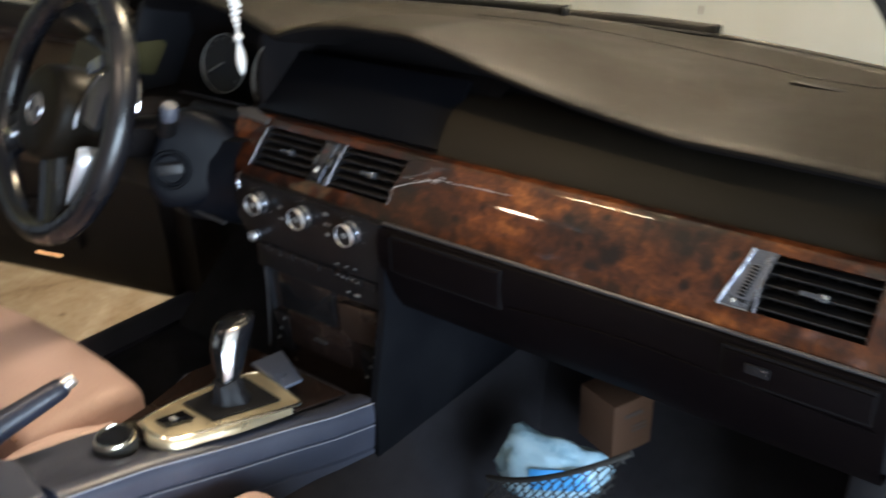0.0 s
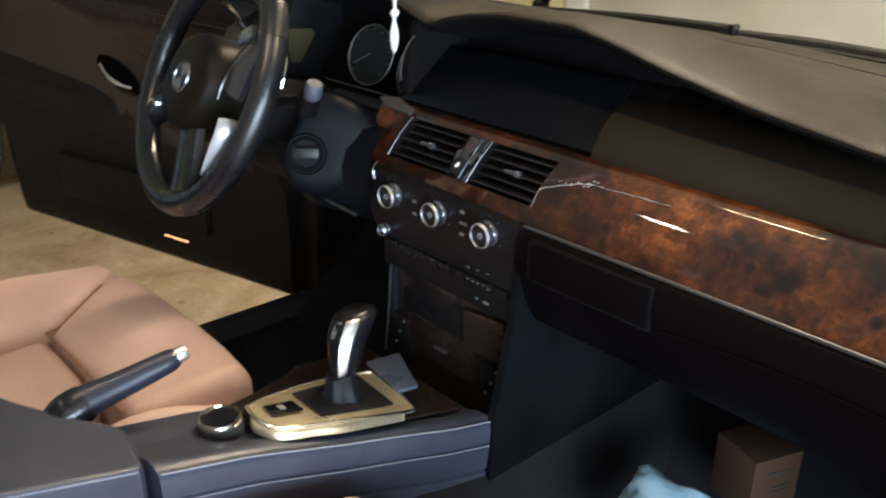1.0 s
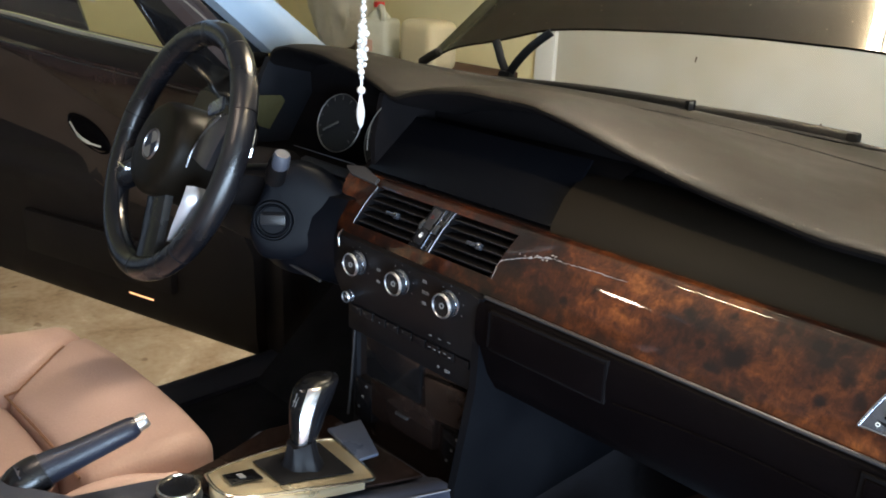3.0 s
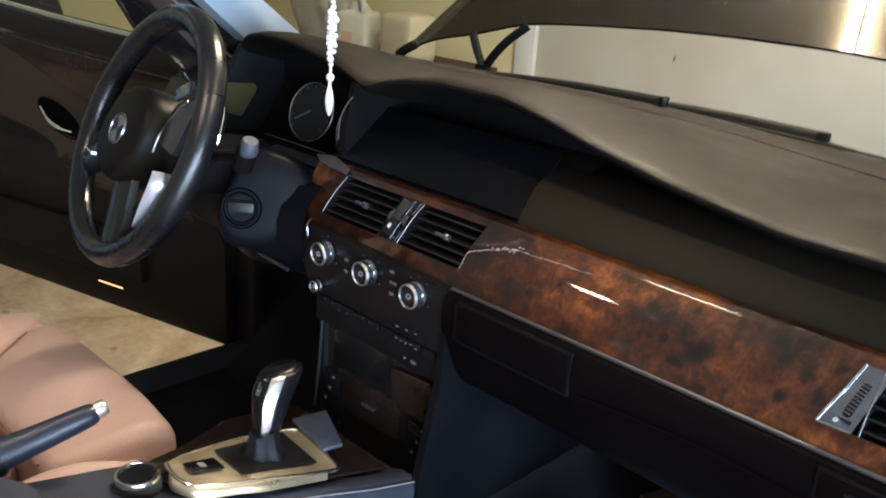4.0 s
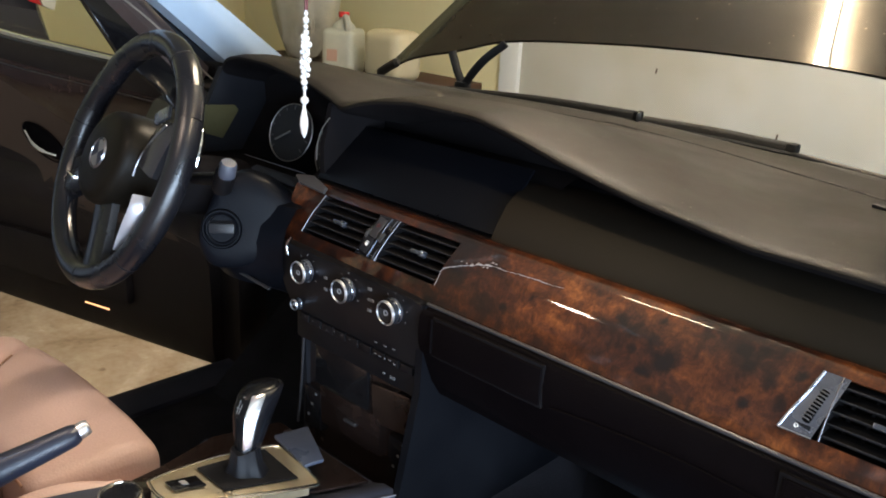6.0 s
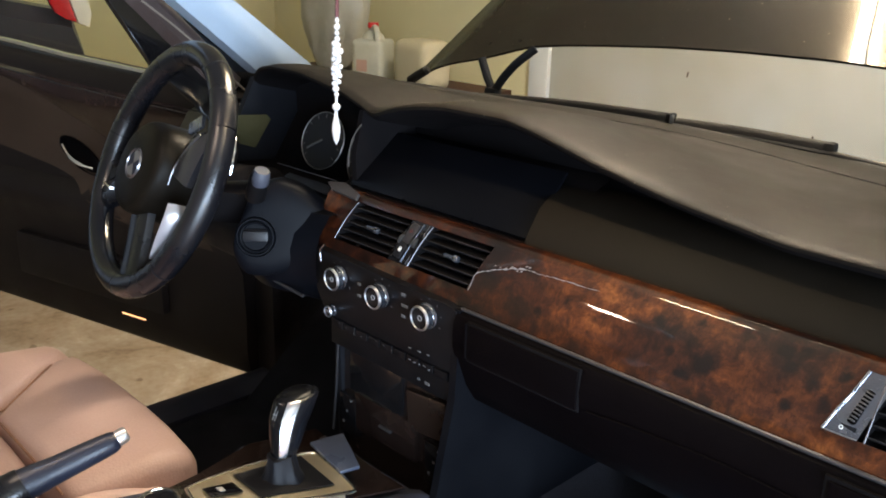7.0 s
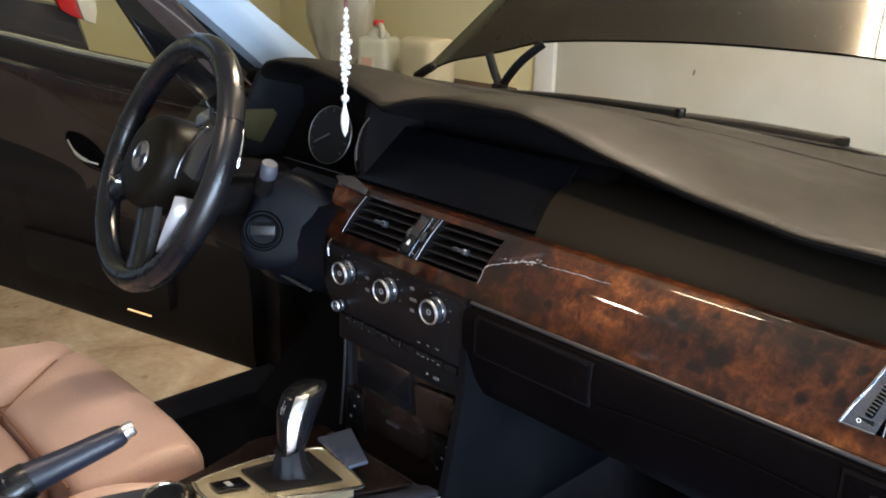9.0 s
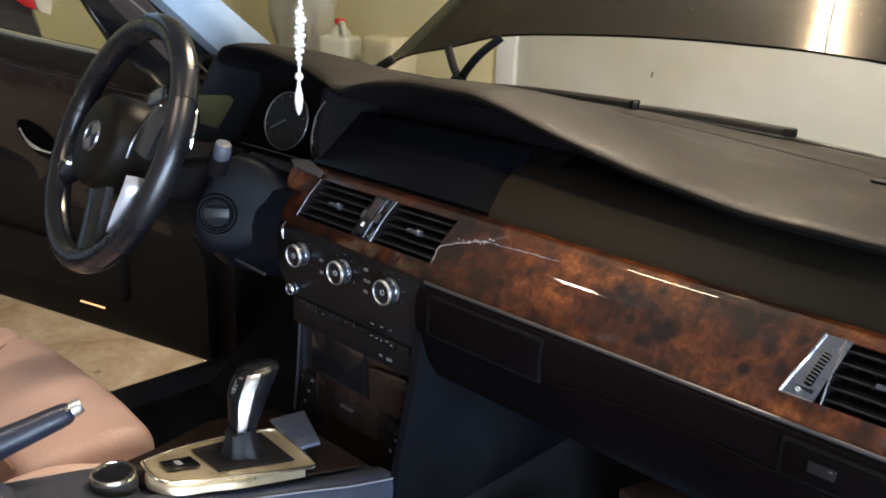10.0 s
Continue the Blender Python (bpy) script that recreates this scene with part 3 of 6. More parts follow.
def wiper(points, radii, label, mat):
    w = thing("wiper", label, "wiper", group="windscreen wipers")
    line = smooth_line(points)
    size = [radii[0] + (radii[1] - radii[0]) * k / (len(line) - 1) for k in range(len(line))]
    part("arm", tube(line, size, n=10, flat=0.8), mat, w)
    part("blade", tube([Vector(p) + Vector((0, -0.010, -0.008)) for p in line], 0.0055, n=6), WIPERBLACK, w)
    return w


w = wiper([(-0.50, 0.655, 0.951), (-0.26, 0.712, 0.956), (-0.03, 0.716, 0.958)], (0.007, 0.0125), "black wiper arm lying along the cowl", WIPERBLACK)
part("end_cap", box((0.012, 0.022, 0.024), (-0.026, 0.716, 0.958), r=0.004), WIPERBLACK, w)
part("clip", box((0.003, 0.012, 0.016), (-0.0185, 0.706, 0.960), r=0.001), GREYMETAL, w, "bright metal clip")
w = wiper([(-0.015, 0.720, 0.953), (0.12, 0.722, 0.955), (0.275, 0.716, 0.953)], (0.010, 0.0105), "dusty dark grey wiper arm on the cowl", WIPERDUST)
part("end_cap", box((0.020, 0.020, 0.019), (0.270, 0.715, 0.954), r=0.006), WIPERDUST, w)
wiper([(0.27, 0.708, 0.945), (0.45, 0.660, 0.944), (0.62, 0.56, 0.953)], (0.007, 0.006), "black wiper tip on the cowl", WIPERBLACK)

# ---- open bonnet ----
EDGEZ = curve_of([(-0.894, 0.917), (-0.807, 0.962), (-0.73, 0.983), (-0.65, 0.998), (-0.57, 1.019), (-0.498, 1.039), (-0.40, 1.051), (-0.303, 1.0585), (-0.135, 1.069), (0.013, 1.0735), (0.206, 1.0735), (0.35, 1.066), (0.48, 1.046), (0.62, 1.019), (0.75, 0.983), (0.894, 0.925)])
rows = []
for x in spaced(-0.89, 0.89, 61):
    z0 = sum(EDGEZ(x + d)[0] for d in (-0.03, -0.015, 0.0, 0.015, 0.03)) / 5 + 0.012
    crown = (x / 0.88) ** 2
    row = []
    for d in (0.0, 0.006, 0.03, 0.15, 0.35, 0.6, 0.9, 1.2):
        a = radians(37)
        row.append((x * (1 - 0.06 * d), 0.85 + d * math.cos(a), z0 - 0.006 + d * math.sin(a) - 0.02 * crown * d))
    rows.append(row)
bm = loft(rows)
bmesh.ops.solidify(bm, geom=bm.faces[:], thickness=0.006)
bonnet = thing("bonnet", "raised glossy black bonnet with dust and lamp reflections", "bonnet")
part("panel", bm, BONNETPAINT, bonnet)
for sgn in (-1, 1):
    bars = join(tube([(sgn * 0.552, 0.80, 0.90), (sgn * 0.552, 0.80, 0.940), (sgn * 0.572, 0.80, 0.970), (sgn * 0.597, 0.805, 1.012)], 0.0098, n=10, flat=0.6), tube(smooth_line([(sgn * 0.552, 0.80, 0.932), (sgn * 0.530, 0.80, 0.965), (sgn * 0.497, 0.81, 1.006), (sgn * 0.456, 0.83, 1.044)], 3), 0.0100, n=10, flat=0.6), box((0.036, 0.026, 0.05), (sgn * 0.553, 0.80, 0.925), r=0.008))
    part("hinge", bars, BLACK, bonnet, "black steel hinge bars")
    part("corner_seal", tube(smooth_line([(sgn * 0.895, 0.842, 0.922), (sgn * 0.86, 0.842, 0.942), (sgn * 0.82, 0.842, 0.962)], 4), [0.006] + [0.012] * 7 + [0.006], n=10), WIPERDUST, bonnet, "dusty grey rubber corner")

# ---- dashboard ----
dash = thing("dashboard", "dark grained dashboard with burl wood trim strip", "dashboard")
EDGE = curve_of([(-0.75, 0.20, 0.960), (-0.60, 0.18, 0.968), (-0.56, 0.165, 0.985), (-0.538, 0.152, 1.022), (-0.50, 0.14, 1.040), (-0.45, 0.13, 1.049), (-0.35, 0.12, 1.050), (-0.23, 0.11, 1.036), (-0.16, 0.103, 1.019), (-0.140, 0.10, 1.011), (-0.125, 0.10, 1.017), (-0.10, 0.10, 1.025), (-0.066, 0.10, 1.033), (0.005, 0.10, 1.042), (0.118, 0.10, 1.042), (0.18, 0.10, 1.030), (0.254, 0.10, 1.011), (0.355, 0.10, 0.991), (0.483, 0.10, 0.973), (0.575, 0.10, 0.972), (0.75, 0.10, 0.968)])
RAW = EDGE


def EDGE(x):
    """The pad's front edge, with its corners softened."""
    some = [RAW(x + d) for d in spaced(-0.014, 0.014, 9)]
    return tuple(sum(col) / 9 for col in zip(*some))


rows, under = [], []
for x in spaced(-0.74, 0.74, 160):
    ye, ze = EDGE(x)
    yb, zb = BACK(x)
    row = [(x, ye + 0.001, ze - 0.005), (x, ye - 0.001, ze - 0.001), (x, ye + 0.001, ze + 0.0008), (x, ye + 0.02, ze + 0.0025)]
    for t in spaced(0.1, 1, 9):
        e = t * t * (3 - 2 * t)
        row.append((x, ye + 0.02 + (yb - ye - 0.02) * t, (ze + 0.0025) * (1 - e) + zb * e))
    row.append((x, yb + 0.01, zb - 0.02))
    rows.append(row)
    under.append([(x, ye + 0.001, ze - 0.005), (x, ye + 0.010, ze - 0.012), (x, ye + 0.05, ze - 0.022), (x, ye + 0.13, ze - 0.04)])
part("top_pad", loft(rows), PAD, dash, "dark grey grained top pad", sharp=0.9)
part("pad_underside", loft(under), HOODBLACK, dash, sharp=0.9)


def pad_z(x, y):
    (ye, ze), (yb, zb) = EDGE(x), BACK(x)
    t = (y - ye - 0.02) / (yb - ye - 0.02)
    e = t * t * (3 - 2 * t)
    return (ze + 0.0025) * (1 - e) + zb * e


def groove(pairs, name, label=""):
    pts = [(x, y, pad_z(x, y) + 0.0004) for x, y in pairs]
    part(name, tube(pts, 0.0020, n=6, flat=0.5), WIPERBLACK, dash, label)


SLIT = curve_of([(-0.16, 0.612), (-0.003, 0.612), (0.121, 0.588), (0.206, 0.574), (0.277, 0.558), (0.427, 0.517), (0.60, 0.44)])
groove([(x, SLIT(x)[0]) for x in spaced(-0.03, 0.62, 20)], "demister_slit", "narrow black demister slit")
groove([(x, SLIT(x)[0] - 0.012 - 0.05 * max(0, x + 0.03)) for x in spaced(-0.15, 0.055, 8)], "demister_slit")
part("sun_sensor", box((0.07, 0.012, 0.004), (0.53, 0.42, pad_z(0.53, 0.42) + 0.001), r=0.001, turn=(0, 0, -14)), BLACK, dash, "small black grille on the pad")

# trim strip profile, from its lower edge to the rolled top
TP = [(0.0155, 0.8215), (0.0168, 0.8250), (0.0195, 0.8320), (0.0240, 0.8420), (0.0327, 0.8585), (0.0415, 0.8722), (0.0590, 0.8920), (0.0628, 0.8956), (0.0668, 0.8984), (0.0715, 0.9000), (0.0770, 0.9003), (0.0850, 0.8985), (0.0980, 0.8920)]
FACE = [Vector((0.0, y, z)) for y, z in TP]
FINE = [(p.y, p.z) for p in smooth_line(FACE, 4)]


XS = [-0.166, -0.148, -0.131, -0.06, 0.0, 0.07, 0.135, 0.19, 0.25, 0.31, 0.37, 0.43, 0.49, 0.54, 0.578, 0.62, 0.67, 0.715, 0.75]
strip = bmesh.new()


def lean(x, z):
    """How far the ends of the strip and of its openings lean along x with the height."""
    t = min(max((z - 0.842) / 0.050, 0.0), 1.0)
    if abs(x - 0.578) < 0.001:
        return 0.0185 * t
    if x < -0.16:
        return -0.026 * t
    return 0.012 * t if -0.14 < x < 0.14 else 0.0


grid = [[strip.verts.new((x + lean(x, z), y, z)) for y, z in FINE] for x in XS]
for i, x in enumerate(XS[:-1]):
    for k in range(len(FINE) - 1):
        if 12 <= k < 24 and (-0.132 < x < 0.134 or 0.577 < x < 0.714):
            continue
        strip.faces.new((grid[i][k], grid[i + 1][k], grid[i + 1][k + 1], grid[i][k + 1]))
bmesh.ops.recalc_face_normals(strip, faces=strip.faces)
if sum(f.normal.y for f in strip.faces) > 0:
    bmesh.ops.reverse_faces(strip, faces=strip.faces)
bmesh.ops.solidify(strip, geom=strip.faces[:], thickness=0.004)
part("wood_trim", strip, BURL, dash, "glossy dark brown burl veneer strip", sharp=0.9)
part("chrome_line", tube([(x, 0.0125, 0.8205) for x in spaced(0.14, 0.75, 8)], 0.0024, n=8), LINEMETAL, dash, "thin satin metal line")



def on_trim(x, z, lift=0.0):
    """A point on the face of the trim at height z."""
    zs, ys = [q[1] for q in FINE[:25]], [q[0] for q in FINE[:25]]
    return Vector((x, float(np.interp(z, zs, ys)) - lift * 0.8, z + lift * 0.6))


scuff_line = smooth_line([on_trim(x, z, 0.0006) for x, z in ((0.1385, 0.8415), (0.140, 0.850), (0.142, 0.862), (0.165, 0.871), (0.203, 0.881), (0.228, 0.8815), (0.261, 0.883), (0.311, 0.884))], 10)
rag = random.Random(9)
path = [p + Vector((rag.uniform(-0.0004, 0.0004), 0, rag.uniform(-0.0006, 0.0006))) for p in scuff_line[20:]]
width = [0.0003 + 0.0010 * rag.random() ** 2 * (1.6 if 12 < k < 22 else 1.0) for k in range(len(path))]
width[-1] = 0.0002
flakes = []
for k in range(9):
    c = on_trim(0.166 + 0.006 * k + rag.uniform(-0.003, 0.003), 0.874 + 0.0012 * k + rag.uniform(-0.003, 0.003), 0.0006)
    flakes.append(tube([c - Vector((rag.uniform(0.001, 0.003), 0, 0.0006)), c, c + Vector((rag.uniform(0.001, 0.003), 0, 0.0006))], [0.0003, rag.uniform(0.0008, 0.0014), 0.0003], n=5, flat=0.6))
part("scuff", join(tube(path, width, n=6, flat=0.6), tube(scuff_line[:21], 0.0003, n=5), *flakes), SCRATCH, dash, "pale cracked scratch in the veneer")
# soft face above the trim
soft = [[(x, y, z) for y, z in ((0.084, 0.897), (0.092, 0.908), (0.12, 0.934), (0.165, 0.952), (0.22, 0.950))] for x in spaced(0.172, 0.75, 10)]
soft[0] = [(x - 0.22 * (y - 0.084), y, z) for x, y, z in soft[0]]
side = [[(x - 0.004, y + 0.012, z - 0.012) for x, y, z in soft[0]], [(x - 0.012, y + 0.10, z - 0.05) for x, y, z in soft[0]]]
part("soft_face", loft(side[::-1] + soft), SOFT, dash, "brown-black grained upper face")
# display recess
rec = [[(x, y, z) for y, z in ((0.235, 1.0), (0.225, 0.965), (0.190, 0.955), (0.088, 0.890))] for x in spaced(-0.205, 0.20, 5)]
part("display_recess", loft(rec), HOODBLACK, dash)
part("display", slab([(-0.186, 0.096, 0.898), (0.170, 0.096, 0.898), (0.156, 0.184, 0.967), (-0.190, 0.184, 0.967)], 0.004, (0, -0.62, 0.78), r=0.001), SCREEN, dash, "dark unlit display screen")
# instrument binnacle
bin_rows = [[(x, y, z) for y, z in ((0.24, 1.02), (0.245, 0.95), (0.19, 0.865), (0.09, 0.868))] for x in spaced(-0.54, -0.19, 5)]
part("binnacle", loft(bin_rows), HOODBLACK, dash)
# added olive panel: its colour stands for warm light on the binnacle side
part("binnacle_lit_patch", slab([(-0.5380, 0.1085, 0.9550), (-0.5380, 0.1757, 0.9495), (-0.5380, 0.1839, 0.9395), (-0.5380, 0.1489, 0.8910), (-0.5380, 0.1076, 0.9058)], 0.002, (1, 0, 0), r=0.0006), KHAKI, dash, "olive panel painted as the lit patch on the binnacle side")
for z0, x0, y0 in ((0.9015, -0.366, 0.085), (0.8792, -0.335, 0.083)):
    part("slat_line", tube([(x0, y0, z0), (-0.205, y0, z0 + 0.0012)], 0.0008, n=6), LINEMETAL, dash)
part("binnacle_end", loft([[(x, y, z) for y, z in ((0.155, 1.018), (0.12, 0.95), (0.09, 0.87), (0.30, 0.86), (0.30, 1.0))] for x in (-0.552, -0.538)], closed=True, caps=True), BLACK, dash)
part("dash_end", loft([[(x, y, z) for y, z in ((0.19, 0.962), (0.13, 0.93), (0.09, 0.868), (0.36, 0.86), (0.34, 0.97))] for x in (-0.75, -0.552)], closed=True, caps=True), GLOSS, dash, "glossy dark outer end of the dash")
cheek = [[(-0.187 + 0.01 * k, y, z) for y, z in ((0.10, 0.893), (0.10, 0.95), (0.115, 1.010), (0.22, 1.012), (0.22, 0.89))] for k in range(2)]
part("binnacle_cheek", loft(cheek, closed=True, caps=True), HOODBLACK, dash)
part("cheek_edge", tube(smooth_line([(-0.1643, 0.1000, 0.9929), (-0.1786, 0.1000, 0.9783), (-0.1892, 0.1000, 0.9614), (-0.1945, 0.1000, 0.9418), (-0.1958, 0.1000, 0.9244)], 4), 0.0009, n=6), RINGMETAL, dash, "thin metal edge of the instrument hood")
for x, y, z, r in ((-0.3605, 0.172, 0.9295, 0.0515), (-0.2215, 0.172, 0.9215, 0.0610)):
    m = pose(x, y, z, 72, 0, 8)
    dial = part("dial", lathe([(0.0001, 0.0), (r - 0.004, 0.0), (r - 0.003, -0.004)], 40, m), BLACK, dash, "black round gauge face")
    part("ring", lathe([(r - 0.0034, -0.001), (r - 0.0025, 0.001), (r - 0.0016, 0.0), (r - 0.0025, -0.002), (r - 0.0034, -0.001)], 40, m), RINGMETAL, dial, "thin metal ring")
    ticks = [box((0.0015, 0.006, 0.001), (0.82 * r * math.sin(a), 0.82 * r * math.cos(a), 0.002), turn=(0, 0, -math.degrees(a))) for a in (radians(d) for d in range(-130, 131, 26))]
    marks = join(*ticks)
    marks.transform(m)
    part("scale_mark", marks, DIALPRINT, dial)
    needle = box((0.003, r * 0.7, 0.002), (0, r * 0.3, 0.004), turn=(0, 0, 0))
    needle.transform(m @ pose(0, 0, 0, 0, 0, 120))
    part("needle", needle, DIALPRINT, dial)


slope = math.degrees(math.atan2(TP[6][1] - TP[3][1], TP[6][0] - TP[3][0]))


def on_slope(x, t, lift=0.0):
    y, z = TP[3][0] + (TP[6][0] - TP[3][0]) * t, TP[3][1] + (TP[6][1] - TP[3][1]) * t
    return pose(x, y - lift * 0.81, z + lift * 0.58, slope, 0, 0)


def stuck(bm, m):
    bm.transform(m)
    return bm


def vent(x0, x1, tab_x, skew=0.012):
    """Thin slats on the slope of the trim between x0 and x1, leaning along x with the slope."""
    (y0, z0), (y1, z1) = TP[3], TP[6]
    inner = [loft([[(x + skew, y + 0.035, z - 0.02) for y, z in (TP[3], TP[6])] for x in (x0, x1)])]
    for t, (y, z) in ((0.0, TP[3]), (1.0, TP[6])):
        inner.append(loft([[(x + skew * t, y + a, z - 0.57 * a) for a in (0, 0.035)] for x in (x0, x1)]))
    for x in (x0, x1):
        inner.append(loft([[(x + skew * t, y + a, z - 0.57 * a) for a in (0, 0.035)] for t, (y, z) in ((0.0, TP[3]), (0.5, ((y0 + y1) / 2, (z0 + z1) / 2)), (1.0, TP[6]))]))
    v = part("air_vent", join(*inner), VENTBLACK, dash, "black slatted air vent")
    for k in range(5):
        t = (k + 0.6) / 5.2
        y, z = y0 + (y1 - y0) * t, z0 + (z1 - z0) * t
        lx = skew * t
        blade = part("slat", box((x1 - x0, 0.015, 0.0016), ((x0 + x1) / 2 + lx, y + 0.0085, z - 0.002), r=0.0005, turn=(6, 0, 0)), VENTBLACK, v)
        part("slat_edge", tube([(x0 + lx, y + 0.0006, z - 0.0012), (x1 + lx, y + 0.0006, z - 0.0012)], 0.0007, n=6), SLATEDGE, blade)
    for k in range(6):
        x = x0 + (x1 - x0) * (k + 0.5) / 6 + skew
        part("fin", box((0.0012, 0.012, 0.050), (x, (y0 + y1) / 2 + 0.028, (z0 + z1) / 2 - 0.012), turn=(-36, 0, 0)), VENTBLACK, v)
    y, z = (y0 + y1) / 2, (z0 + z1) / 2
    tab = part("tab", stuck(join(box((0.026, 0.0055, 0.006), r=0.002), box((0.010, 0.009, 0.008), (0.009, 0.0, 0.001), r=0.003)), on_slope(tab_x + skew * 0.5, 0.5, 0.001)), SMOKED, v, "small smoked metal thumb tab")
    part("tab_tip", stuck(box((0.005, 0.004, 0.0030), (0.0105, 0.001, 0.0055), r=0.0012), on_slope(tab_x + skew * 0.5, 0.5, 0.001)), CHROME, tab)
    part("side_frame", tube([(x0 + skew * t, y - 0.0012, z + 0.0008) for t, (y, z) in zip((0, 0.36, 0.64, 1), TP[3:7])], 0.0009, n=6), LINEMETAL, v)
    return v


vent(-0.130, -0.014, -0.072)
vent(0.027, 0.134, 0.085)
vent(0.612, 0.714, 0.66, 0.0)
# strip of switches between the centre vents
sw = part("switch_strip", loft([[(x + 0.012 * t, y - 0.001, z + 0.001) for t, (y, z) in zip((0, 0.36, 0.64, 1), TP[3:7])] for x in (-0.013, 0.026)]), GLOSS, dash, "black strip with small switches")
def on_strip(x, t, lift):
    return on_slope(x + 0.012 * t, t, lift) @ pose(0, 0, 0, 0, 0, -11)


part("button", stuck(box((0.016, 0.030, 0.005), r=0.0015), on_strip(0.000, 0.70, 0.002)), GREYKEY, sw, "grey hazard button")
part("hazard_mark", stuck(lathe([(0.0024, 0.0), (0.0024, 0.0005), (0.0036, 0.0005), (0.0036, 0.0)], 3), on_strip(0.000, 0.74, 0.0048)), plain("dull_red", (0.10, 0.016, 0.012), 0.5), sw)
part("button", stuck(box((0.016, 0.022, 0.005), r=0.0015), on_strip(0.000, 0.27, 0.002)), BLACK, sw, "lock button")
part("lock_mark", stuck(join(box((0.0050, 0.0040, 0.0006)), tube([(-0.0016, 0.002, 0), (-0.0016, 0.0042, 0), (0.0016, 0.0042, 0), (0.0016, 0.002, 0)], 0.0005, n=5)), on_strip(0.000, 0.27, 0.0048)), WHITE, sw)
part("divider", stuck(box((0.0018, 0.060, 0.005), r=0.0006), on_strip(0.0125, 0.5, 0.002)), SMOKED, sw)
part("divider", stuck(box((0.0010, 0.060, 0.003), r=0.0004), on_strip(0.0225, 0.5, 0.002)), LINEMETAL, sw)
for x in (-0.0105, 0.0175):
    part("thumb_wheel", stuck(lathe([(0.0001, -0.003), (0.010, -0.003), (0.011, 0), (0.010, 0.003), (0.0001, 0.003)], 24, pose(0, 0, 0, 0, 90, 0)), on_strip(x, 0.52, -0.004)), RUBBER, sw)
    for t in (0.12, 0.86):
        part("print", stuck(box((0.0012, 0.0042, 0.0006)), on_strip(x, t, 0.0018)), WHITE, sw)
part("trim_cap", slab([(-0.1990, 0.0666, 0.9012), (-0.1958, 0.0692, 0.9032), (-0.1632, 0.0735, 0.9066), (-0.1219, 0.0649, 0.8998), (-0.1195, 0.0560, 0.8928), (-0.1780, 0.0590, 0.8952)], 0.0060, (0, -0.62, 0.78), r=0.0016), TRIMGREY, dash, "dull grey end cap of the trim")
# metal end plate of the outer vent with a thumb wheel
plate_rows = [[(x0 + 0.019 * t * (1 - 0.4 * max(0, (x0 - 0.58) / 0.03)), y - 0.0012, z + 0.0009) for t, (y, z) in zip((0, 0.33, 0.66, 1), TP[3:7])] for x0 in (0.576, 0.579, 0.595, 0.606)]
vp = part("vent_plate", loft(plate_rows), SMOKED, dash, "smoked chrome vent end plate")
part("edge", tube([(0.576 + 0.019 * t, y - 0.0018, z + 0.0013) for t, (y, z) in zip((0, 0.33, 0.66, 1), TP[3:7])], 0.0012, n=6), CHROME, vp)
part("edge", tube([(0.576 + 0.030 * t, TP[3][0] - 0.0016, TP[3][1] + 0.0006) for t in (0, 0.1, 0.2, 0.5, 1.0)], 0.0011, n=6), CHROME, vp)
part("slot", stuck(box((0.0150, 0.044, 0.003), r=0.0012, turn=(0, 0, -12)), on_slope(0.600, 0.46, 0.0012)), BLACK, vp)
part("thumb_wheel", stuck(box((0.008, 0.034, 0.008), r=0.003, turn=(0, 0, -12)), on_slope(0.600, 0.46, 0.0022)), LOWER, vp, "ribbed black thumb wheel")
for k in range(9):
    part("wheel_rib", stuck(box((0.0075, 0.0013, 0.002), r=0.0004, turn=(0, 0, -12)), on_slope(0.5965 + 0.0009 * k, 0.24 + 0.055 * k, 0.0064)), GREYMETAL, vp)
part("mark", stuck(lathe([(0.0012, 0.0), (0.0012, 0.0006), (0.0020, 0.0006), (0.0020, 0.0)], 16), on_slope(0.5905, 0.10, 0.002)), WHITE, vp, "small white ring mark")
part("mark", stuck(box((0.001, 0.005, 0.0006), turn=(0, 0, -12)), on_slope(0.6045, 0.80, 0.002)), WHITE, vp)

# lower dash, glove box and drawers
low = [(0.016, 0.8195), (0.006, 0.8165), (0.000, 0.808), (-0.002, 0.79), (-0.0005, 0.772), (0.007, 0.752), (0.022, 0.715), (0.038, 0.690), (0.065, 0.678), (0.20, 0.66), (0.45, 0.62)]
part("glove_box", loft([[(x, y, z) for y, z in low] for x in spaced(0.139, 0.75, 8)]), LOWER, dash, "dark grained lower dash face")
for x0, x1, z0, z1 in ((0.169, 0.331, 0.767, 0.812), (0.599, 0.735, 0.7815, 0.8115)):
    part("drawer_gap", box((x1 - x0 + 0.007, 0.004, z1 - z0 + 0.007), ((x0 + x1) / 2 - 0.0015, -0.0004, (z0 + z1) / 2), r=0.001), HOODBLACK, dash)
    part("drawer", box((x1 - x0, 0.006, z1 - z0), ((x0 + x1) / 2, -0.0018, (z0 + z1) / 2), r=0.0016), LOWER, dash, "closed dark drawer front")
part("drawer_frame", tube([(0.1625, -0.003, 0.8125), (0.1625, -0.003, 0.768)], 0.0016, n=8), LOWER, dash)
part("lid_button", box((0.024, 0.003, 0.011), (0.632, -0.0052, 0.7985), r=0.0012), BLACK, dash, "small dark push button")
part("button_glint", box((0.0035, 0.001, 0.001), (0.6395, -0.0071, 0.8015)), GREYMETAL, dash)
